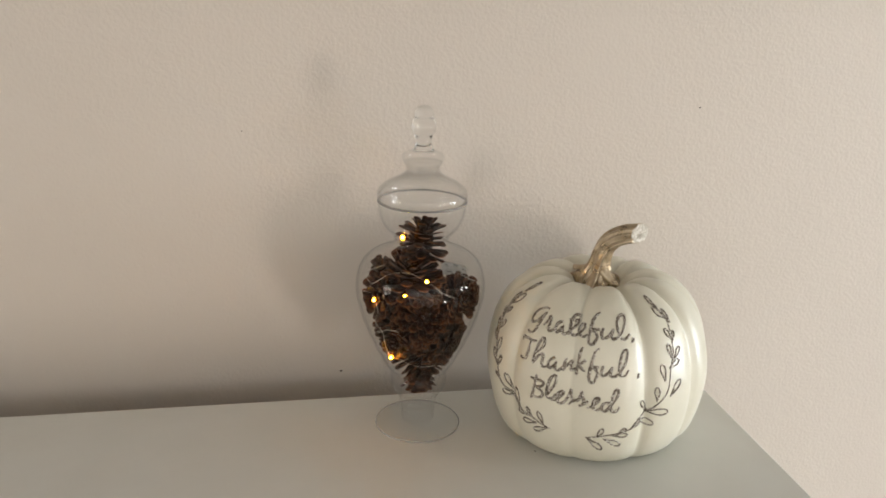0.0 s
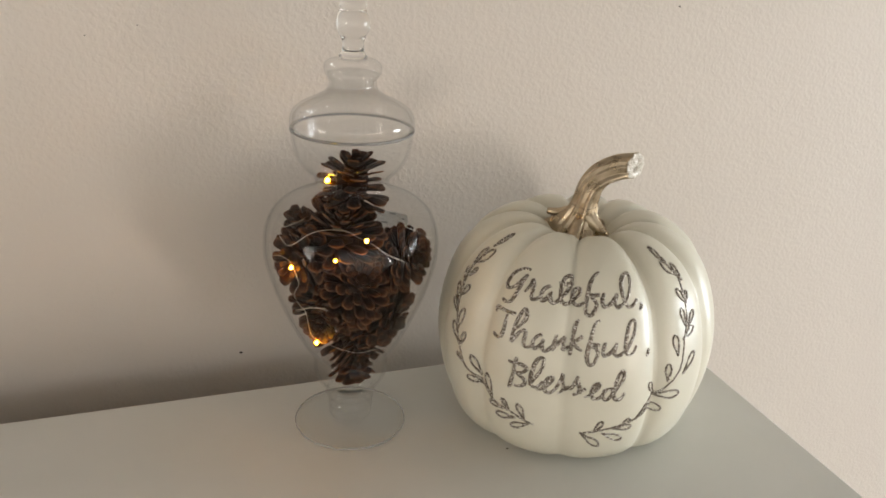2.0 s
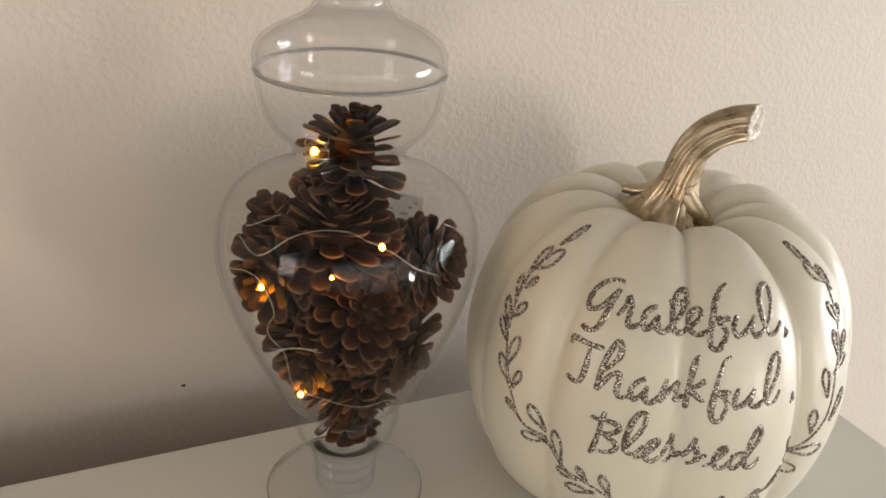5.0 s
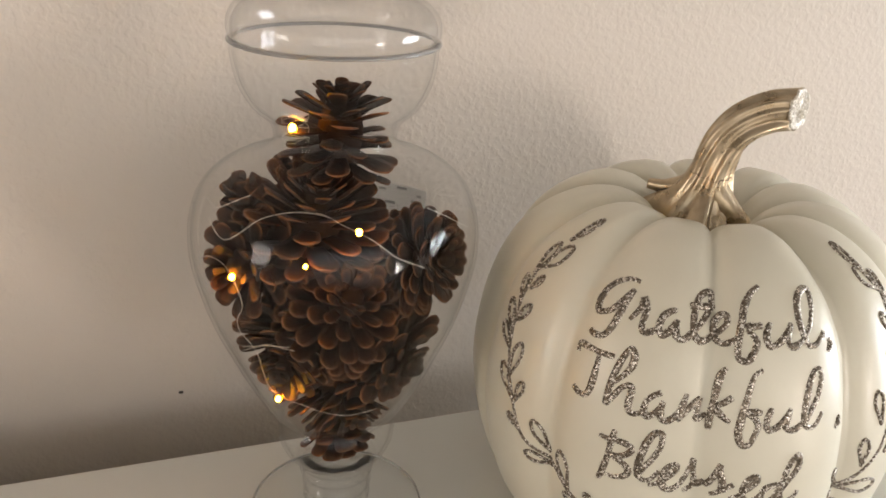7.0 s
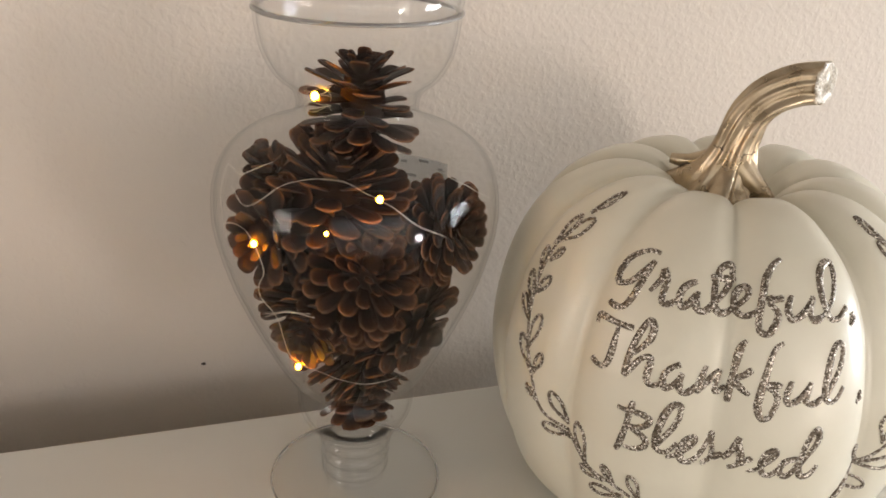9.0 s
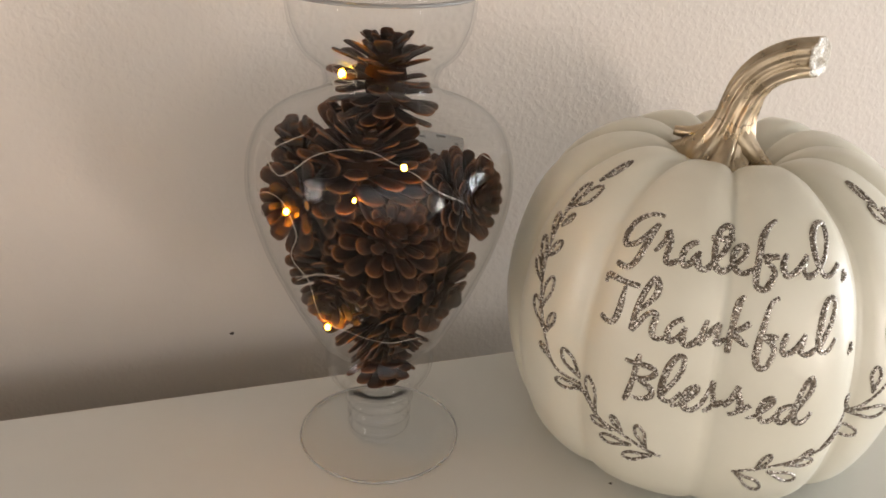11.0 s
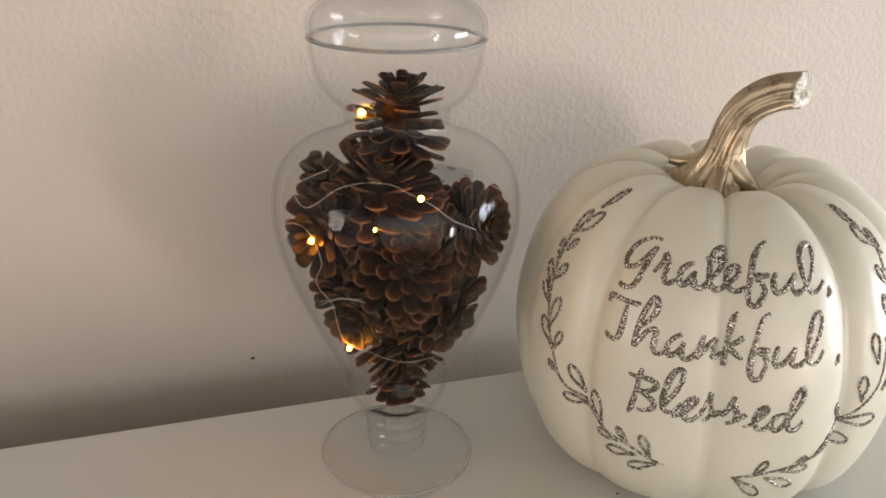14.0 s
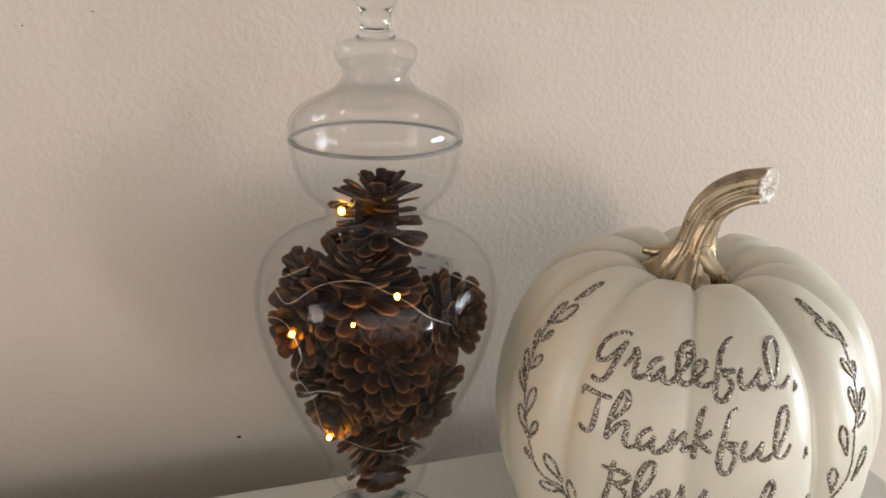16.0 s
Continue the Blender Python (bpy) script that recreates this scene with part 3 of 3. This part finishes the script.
def aim(x, y, z, ax, ay, az, spin=0):
    """A pose whose local z points along (ax, ay, az)."""
    return Matrix.Translation((x, y, z)) @ Vector((ax, ay, az)).to_track_quat("Z", "Y").to_matrix().to_4x4() @ Matrix.Rotation(radians(spin), 4, "Z")


DARK = "dark brown open pine cone inside the jar"
pine_cone(aim(0.002, -0.002, 0.236, 0.03, -0.03, 1), 0.046, 0.064, "dark brown open pine cone standing in the jar's neck", 58, 1.0, 1, 0.60)
pine_cone(aim(-0.014, -0.010, 0.190, 0.10, -0.30, 0.94), 0.054, 0.082, "light-tipped open pine cone below the jar's neck", 74, 0.70, 2, 0.44)
pine_cone(aim(-0.004, -0.027, 0.147, 0.12, -0.70, 0.70, 30), 0.060, 0.064, "reddish-brown open pine cone pressed against the front glass", 92, 0.95, 3, 0.46)
pine_cone(aim(0.042, -0.010, 0.166, 0.35, -0.80, 0.30), 0.056, 0.060, DARK, 104, 0.76, 4, 0.46)
pine_cone(aim(0.026, -0.018, 0.115, 0.30, -0.82, 0.05), 0.052, 0.066, DARK, 84, 0.95, 5, 0.46)
pine_cone(aim(-0.040, -0.006, 0.172, -0.55, -0.62, 0.15), 0.050, 0.064, DARK, 66, 1.0, 6, 0.50)
pine_cone(aim(-0.026, -0.012, 0.126, -0.40, -0.70, -0.35), 0.056, 0.062, DARK, 78, 0.62, 7, 0.46)
pine_cone(aim(0.002, -0.006, 0.094, 0.10, -0.70, -0.60, 40), 0.052, 0.080, DARK, 80, 0.90, 8, 0.44)
pine_cone(aim(0.000, -0.003, 0.060, 0.05, -0.30, -0.94, 10), 0.024, 0.046, "small reddish-brown pine cone tip in the jar's narrow base", 48, 0.45, 12, 0.70)
pine_cone(aim(0.012, 0.034, 0.140, 0.5, 0.5, 0.5), 0.058, 0.058, DARK, 50, 0.6, 9, 0.70)
pine_cone(aim(-0.028, 0.032, 0.164, -0.4, 0.5, 0.4), 0.056, 0.056, DARK, 50, 0.6, 10, 0.70)
pine_cone(aim(-0.047, -0.006, 0.203, -0.15, -0.2, 1), 0.028, 0.032, "small grey-brown closed pine cone bud", 22, 0.2, 11, 0.85)


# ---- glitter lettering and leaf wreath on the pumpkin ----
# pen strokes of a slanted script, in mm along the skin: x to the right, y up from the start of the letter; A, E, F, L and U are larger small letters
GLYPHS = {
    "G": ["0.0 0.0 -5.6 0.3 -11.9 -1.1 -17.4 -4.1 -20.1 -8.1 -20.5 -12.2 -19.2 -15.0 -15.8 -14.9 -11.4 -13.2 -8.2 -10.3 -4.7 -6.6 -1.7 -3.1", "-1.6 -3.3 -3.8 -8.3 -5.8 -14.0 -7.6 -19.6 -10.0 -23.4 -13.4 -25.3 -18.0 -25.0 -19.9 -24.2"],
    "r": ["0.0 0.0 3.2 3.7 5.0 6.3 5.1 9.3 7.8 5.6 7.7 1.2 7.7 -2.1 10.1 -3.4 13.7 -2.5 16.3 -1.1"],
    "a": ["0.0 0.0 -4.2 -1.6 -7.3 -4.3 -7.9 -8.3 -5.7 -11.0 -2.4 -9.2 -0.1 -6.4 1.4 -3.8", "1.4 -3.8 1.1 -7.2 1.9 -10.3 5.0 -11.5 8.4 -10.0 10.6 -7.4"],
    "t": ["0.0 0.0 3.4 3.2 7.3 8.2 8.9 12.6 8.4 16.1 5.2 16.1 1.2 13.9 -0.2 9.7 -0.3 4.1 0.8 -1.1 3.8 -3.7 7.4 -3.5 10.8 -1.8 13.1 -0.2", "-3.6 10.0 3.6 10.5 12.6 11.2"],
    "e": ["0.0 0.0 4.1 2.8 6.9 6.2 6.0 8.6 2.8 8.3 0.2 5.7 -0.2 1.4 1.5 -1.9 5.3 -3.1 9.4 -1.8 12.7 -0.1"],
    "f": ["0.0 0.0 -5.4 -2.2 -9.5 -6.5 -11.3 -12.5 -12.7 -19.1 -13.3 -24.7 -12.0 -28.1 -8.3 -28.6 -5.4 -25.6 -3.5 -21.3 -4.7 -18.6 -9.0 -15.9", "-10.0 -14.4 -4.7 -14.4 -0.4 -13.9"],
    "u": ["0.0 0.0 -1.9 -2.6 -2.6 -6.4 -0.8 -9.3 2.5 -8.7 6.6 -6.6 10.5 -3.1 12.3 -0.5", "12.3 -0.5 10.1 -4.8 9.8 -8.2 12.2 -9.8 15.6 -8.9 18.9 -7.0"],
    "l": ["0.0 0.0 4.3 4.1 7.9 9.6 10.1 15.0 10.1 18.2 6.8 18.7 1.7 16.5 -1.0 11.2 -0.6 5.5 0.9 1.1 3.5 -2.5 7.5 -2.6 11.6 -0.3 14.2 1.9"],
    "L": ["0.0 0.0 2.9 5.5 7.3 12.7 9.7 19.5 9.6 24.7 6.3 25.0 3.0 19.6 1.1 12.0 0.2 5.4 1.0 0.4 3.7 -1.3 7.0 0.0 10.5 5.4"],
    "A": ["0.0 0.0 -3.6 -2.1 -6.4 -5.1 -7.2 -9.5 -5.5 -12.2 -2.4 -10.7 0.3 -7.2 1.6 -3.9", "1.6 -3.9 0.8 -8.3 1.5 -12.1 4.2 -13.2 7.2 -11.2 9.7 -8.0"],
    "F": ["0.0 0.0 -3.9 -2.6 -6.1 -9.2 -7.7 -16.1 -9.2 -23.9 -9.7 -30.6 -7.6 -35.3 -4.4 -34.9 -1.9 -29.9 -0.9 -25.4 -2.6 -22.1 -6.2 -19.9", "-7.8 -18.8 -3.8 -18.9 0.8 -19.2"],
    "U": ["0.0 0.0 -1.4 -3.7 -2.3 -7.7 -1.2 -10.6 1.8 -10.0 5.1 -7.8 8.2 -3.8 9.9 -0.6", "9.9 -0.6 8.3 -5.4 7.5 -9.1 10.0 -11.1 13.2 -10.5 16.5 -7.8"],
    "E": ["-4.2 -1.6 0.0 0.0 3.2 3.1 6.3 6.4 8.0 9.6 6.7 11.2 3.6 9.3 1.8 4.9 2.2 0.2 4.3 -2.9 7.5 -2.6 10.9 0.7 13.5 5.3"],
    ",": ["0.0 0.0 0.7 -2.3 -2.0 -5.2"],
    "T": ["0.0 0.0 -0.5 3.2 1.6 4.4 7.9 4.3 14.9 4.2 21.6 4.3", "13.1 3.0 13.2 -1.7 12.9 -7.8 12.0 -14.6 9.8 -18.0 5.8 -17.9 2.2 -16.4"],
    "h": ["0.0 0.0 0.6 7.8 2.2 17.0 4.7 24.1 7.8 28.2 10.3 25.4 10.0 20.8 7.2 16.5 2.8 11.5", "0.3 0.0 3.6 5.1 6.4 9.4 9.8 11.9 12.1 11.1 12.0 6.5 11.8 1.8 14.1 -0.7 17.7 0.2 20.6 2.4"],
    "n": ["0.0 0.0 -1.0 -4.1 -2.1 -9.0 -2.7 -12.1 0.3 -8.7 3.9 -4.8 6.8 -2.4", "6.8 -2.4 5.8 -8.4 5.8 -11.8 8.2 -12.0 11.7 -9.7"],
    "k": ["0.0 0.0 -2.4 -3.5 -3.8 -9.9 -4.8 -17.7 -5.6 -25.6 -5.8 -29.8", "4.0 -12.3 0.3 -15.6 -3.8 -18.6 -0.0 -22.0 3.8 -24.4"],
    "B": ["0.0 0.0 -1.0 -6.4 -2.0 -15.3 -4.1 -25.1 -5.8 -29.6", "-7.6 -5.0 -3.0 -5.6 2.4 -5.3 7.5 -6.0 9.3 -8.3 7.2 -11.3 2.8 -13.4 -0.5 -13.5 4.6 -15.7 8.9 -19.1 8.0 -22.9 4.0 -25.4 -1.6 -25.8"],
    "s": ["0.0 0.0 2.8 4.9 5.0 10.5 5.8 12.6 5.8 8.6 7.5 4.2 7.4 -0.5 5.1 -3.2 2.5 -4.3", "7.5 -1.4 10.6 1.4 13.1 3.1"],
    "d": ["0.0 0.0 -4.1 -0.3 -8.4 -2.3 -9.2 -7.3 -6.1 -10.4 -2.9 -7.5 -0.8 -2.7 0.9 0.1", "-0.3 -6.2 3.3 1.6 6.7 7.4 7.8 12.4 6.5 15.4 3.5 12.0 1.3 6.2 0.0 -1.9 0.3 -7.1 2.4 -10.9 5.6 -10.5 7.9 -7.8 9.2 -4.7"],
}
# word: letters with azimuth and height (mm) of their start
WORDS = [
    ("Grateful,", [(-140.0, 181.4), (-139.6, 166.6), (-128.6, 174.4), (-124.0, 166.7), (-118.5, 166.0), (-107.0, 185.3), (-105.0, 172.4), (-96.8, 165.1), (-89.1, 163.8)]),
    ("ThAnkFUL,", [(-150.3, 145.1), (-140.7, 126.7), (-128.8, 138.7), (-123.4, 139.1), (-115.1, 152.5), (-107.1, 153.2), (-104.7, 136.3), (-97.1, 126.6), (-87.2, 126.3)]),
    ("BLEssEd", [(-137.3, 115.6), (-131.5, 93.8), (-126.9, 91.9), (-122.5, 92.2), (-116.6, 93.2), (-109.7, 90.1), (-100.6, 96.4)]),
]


def on_skin(pts, out):
    return [skin(a, z, out) for a, z in pts]


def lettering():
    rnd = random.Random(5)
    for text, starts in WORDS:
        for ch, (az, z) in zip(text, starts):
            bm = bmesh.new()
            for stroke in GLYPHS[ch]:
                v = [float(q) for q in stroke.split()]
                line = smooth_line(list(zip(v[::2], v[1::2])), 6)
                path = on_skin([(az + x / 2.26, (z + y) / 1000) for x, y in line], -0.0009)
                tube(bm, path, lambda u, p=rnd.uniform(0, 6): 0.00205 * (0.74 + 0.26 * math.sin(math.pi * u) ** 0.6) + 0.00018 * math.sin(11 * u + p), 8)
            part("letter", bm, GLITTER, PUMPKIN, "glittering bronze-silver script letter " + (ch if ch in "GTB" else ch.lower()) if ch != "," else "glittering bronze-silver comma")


LEFT_STEM = [(-173.0, 167.9), (-173.0, 153.4), (-171.8, 137.3), (-169.3, 118.5), (-165.1, 100.5), (-161.1, 85.6),
    (-152.7, 78.6), (-146.4, 66.6), (-139.6, 61.5), (-133.3, 55.4), (-129.4, 53.0)]
RIGHT_STEM = [(-64.5, 178.7), (-65.6, 162.0), (-66.4, 143.6), (-69.3, 126.2), (-71.6, 101.6), (-78.2, 83.8),
    (-85.1, 74.0), (-90.1, 61.5), (-100.0, 55.1), (-111.8, 49.5)]
# leaves: azimuth and height (mm) of the foot and of the tip
LEFT_LEAVES = [(-169.7, 185.7, -166.3, 195.4), (-173.4, 167.7, -171.8, 183.5), (-172.7, 170.3, -165.8, 183.9), (-172.8, 151.9, -175.5, 165.5), (-171.6, 160.9, -168.9, 168.7),
    (-171.8, 137.3, -176.9, 151.2), (-172.0, 142.3, -168.3, 154.4), (-170.3, 128.3, -176.5, 138.7), (-168.9, 113.4, -166.7, 135.3), (-165.4, 103.8, -172.2, 119.4),
    (-165.1, 104.1, -163.2, 116.9), (-162.7, 89.9, -166.9, 94.9), (-153.8, 83.5, -158.9, 99.2), (-152.8, 76.5, -160.6, 77.2), (-147.3, 67.6, -150.3, 90.0),
    (-142.2, 62.1, -148.7, 64.1), (-139.7, 63.1, -142.6, 72.2), (-137.1, 55.8, -145.8, 53.5), (-133.3, 56.7, -135.9, 71.6), (-131.6, 52.5, -139.3, 45.1)]
RIGHT_LEAVES = [(-67.3, 185.3, -70.7, 194.5), (-65.0, 175.6, -70.8, 185.7), (-63.3, 171.1, -64.8, 183.6), (-65.4, 154.6, -69.0, 167.2), (-65.4, 154.6, -63.3, 163.4),
    (-68.1, 137.1, -69.1, 152.1), (-66.6, 136.0, -61.7, 146.6), (-70.2, 127.0, -63.3, 133.9), (-72.9, 114.1, -74.1, 132.4), (-70.0, 95.5, -63.6, 111.8),
    (-76.7, 91.6, -76.7, 107.4), (-80.8, 80.0, -85.1, 93.5), (-82.3, 79.4, -70.6, 76.9), (-86.7, 72.5, -77.4, 62.5), (-90.1, 61.5, -85.1, 69.4),
    (-96.1, 57.1, -92.3, 63.2), (-106.3, 51.1, -103.4, 63.1), (-99.0, 54.6, -91.2, 54.3), (-103.0, 50.0, -94.3, 40.5), (-110.9, 49.0, -103.4, 34.3)]


def wreath(stem, leaves, label):
    bm = bmesh.new()
    pts = smooth_line([(a, z / 1000) for a, z in stem], 7)
    tube(bm, on_skin(pts, -0.0002), 0.00102, 7)
    w = part("wreath", bm, GLITTER, PUMPKIN, label)
    for a0, z0, a1, z1 in leaves:
        # outline of a slim pointed leaf, drawn in arc length and height
        dx, dz = (a1 - a0) * 2.2, (z1 - z0)
        n = math.hypot(dx, dz)
        half = 0.135 * n + 0.35 + (0.55 if z1 > 178 else 0)
        px, pz = -dz / n, dx / n
        loop = []
        for u, k in ((0, 0), (0.30, 0.45), (0.62, 1.0), (0.88, 0.75), (1.0, 0), (0.88, -0.75), (0.62, -1.0), (0.30, -0.45), (0, 0)):
            loop.append((a0 + (u * dx + half * k * px) / 2.2, (z0 + u * dz + half * k * pz) / 1000))
        bm = bmesh.new()
        tube(bm, on_skin(smooth_line(loop, 5), 0.0002), 0.00098, 6)
        part("leaf", bm, GLITTER, w)


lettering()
wreath(LEFT_STEM, LEFT_LEAVES, "glittering leafy sprig outline")
wreath(RIGHT_STEM, RIGHT_LEAVES, "glittering leafy sprig outline")


# ---- fairy lights in the jar ----
BOWL = [(0.0705, 0.0285), (0.079, 0.0395), (0.0945, 0.0475), (0.116, 0.0575), (0.14, 0.067), (0.165, 0.0735), (0.18, 0.0748), (0.1955, 0.0732), (0.209, 0.0672), (0.2185, 0.056), (0.224, 0.041), (0.2295, 0.0325), (0.2355, 0.0308), (0.2425, 0.0335), (0.249, 0.041), (0.2595, 0.0468)]


def in_bowl(az, z, inset=0.0045):
    r = float(np.interp(z / 1000, [b[0] for b in BOWL], [b[1] for b in BOWL])) - inset
    return Vector((r * math.cos(radians(az)), r * math.sin(radians(az)), z / 1000))


def fairy_lights():
    e = tagged(new("string_light"), "warm white fairy lights on thin silver wire inside the jar", "string light")
    e.location = (JAR_X, 0, TOP)
    strands = [
        [(-166, 200), (-150, 196), (-135, 208.6), (-124, 212.6), (-109, 213.2), (-98, 209.3), (-91, 205.5), (-85, 200.9), (-79, 194.9), (-66, 186)],
        [(-166, 168), (-173, 175), (-181, 190), (-184, 203), (-174, 206.3), (-162, 206.7), (-154, 211.4), (-147, 215.4)],
        [(-172, 178), (-159, 184), (-150, 184), (-144, 177.6), (-141, 166), (-147, 155.1), (-148, 147), (-141, 138), (-143, 122.9), (-145, 108.9), (-137, 103.9)],
        [(-152, 133), (-143, 139), (-135, 143.8), (-122, 147)],
        [(-151, 136), (-141, 141), (-132, 145.5), (-120, 145)],
        [(-137, 103.9), (-124, 102.9), (-109, 98), (-92, 95), (-73, 95.8)],
        [(-57, 211.1), (-47, 204.3), (-34, 195.1), (-20, 188)],
    ]
    for s in strands:
        bm = bmesh.new()
        line = smooth_line([in_bowl(a, z) for a, z in s], 8)
        for k in (0, 1):
            twist = [Vector(p) + 0.00020 * Vector((math.cos(0.9 * i + math.pi * k), math.sin(0.9 * i + math.pi * k), math.cos(0.7 * i + 2 * k))) for i, p in enumerate(line)]
            tube(bm, twist, 0.00010, 5)
        part("wire", bm, WIRE, e)
    # loose coil round the bead in the neck, added to sparkle in its light
    bm = bmesh.new()
    tube(bm, [Vector((-0.0220 + 0.0065 * math.cos(0.5 * k), -0.0120 + 0.0050 * math.sin(0.5 * k), 0.2340 + 0.00022 * k + 0.0012 * math.sin(1.3 * k))) for k in range(64)], 0.00012, 5)
    part("wire", bm, WIRE, e)
    # the fourth, smaller bead is added to stand for an orange flash of light
    for *c, r in ((-0.0032, -0.0640, 0.2070, 0.0014), (-0.0565, -0.0265, 0.1732, 0.0014), (-0.0370, -0.0300, 0.1025, 0.0014), (-0.0250, -0.0500, 0.1860, 0.0009), (-0.0235, -0.0130, 0.2415, 0.0018)):
        bm = bmesh.new()
        bmesh.ops.create_uvsphere(bm, u_segments=12, v_segments=8, radius=r, matrix=Matrix.Translation(c) @ Matrix.Diagonal((1, 1, 1.2, 1)))
        part("bulb", bm, LED, e, "glowing warm LED bead")


fairy_lights()


# ---- small things ----
def sticker():
    """A faded paper label on the back of the bowl, its print worn to bars."""
    bm, cols = bmesh.new(), []
    for i in range(9):
        az = 33 + 28 * i / 8
        cols.append([bm.verts.new(in_bowl(az, z, -0.0003)) for z in (168, 174, 180, 185)])
    for a, b in zip(cols, cols[1:]):
        for k in range(3):
            bm.faces.new((a[k], b[k], b[k + 1], a[k + 1]))
    bmesh.ops.solidify(bm, geom=bm.faces[:], thickness=0.00015)
    lab = tagged(finish(bm, "sticker", STICKER), "faded grey paper sticker on the back of the jar", "sticker")
    lab.location = (JAR_X, 0, TOP)
    for az, z, w in ((56, 181, 3.0), (46, 183, 5.0), (52, 173, 5.0), (40, 176, 2.0), (37, 180, 2.0), (43, 171, 4.0)):
        bm = bmesh.new()
        q = [in_bowl(az + s * w / 2, z + t, 0.0002) for s, t in ((-1, -0.7), (1, -0.7), (1, 0.7), (-1, 0.7))]
        q2 = [in_bowl(az + s * w / 2, z + t, -0.0009) for s, t in ((-1, -0.7), (1, -0.7), (1, 0.7), (-1, 0.7))]
        a, b = [bm.verts.new(p) for p in q], [bm.verts.new(p) for p in q2]
        bm.faces.new(a), bm.faces.new(b[::-1])
        for k in range(4):
            bm.faces.new((a[k], b[k], b[(k + 1) % 4], a[(k + 1) % 4]))
        part("print_bar", bm, INK, lab, smooth=False)


sticker()


def speck(place, size, label, squash):
    bm = bmesh.new()
    bmesh.ops.create_icosphere(bm, subdivisions=2, radius=size)
    for v in bm.verts:
        v.co *= 1 + 0.35 * noise.noise(v.co * 900)
    bmesh.ops.scale(bm, vec=squash, verts=bm.verts)
    ob = tagged(finish(bm, "speck", SPECK_AND_SHADE), label, "speck")
    ob.location = place
    return ob


for x, z, s in ((-0.082, 1.099, 0.0016), (0.402, 1.463, 0.0012), (-0.201, 1.432, 0.0007), (-0.157, 1.441, 0.0006)):
    speck((x, WALL - 0.0002, z), s, "tiny dark chip in the wall paint", (1.2, 0.25, 0.8))
speck((0.128, -0.084, TOP + 0.0002), 0.0008, "dark crumb on the cabinet top", (1.5, 1, 0.4))
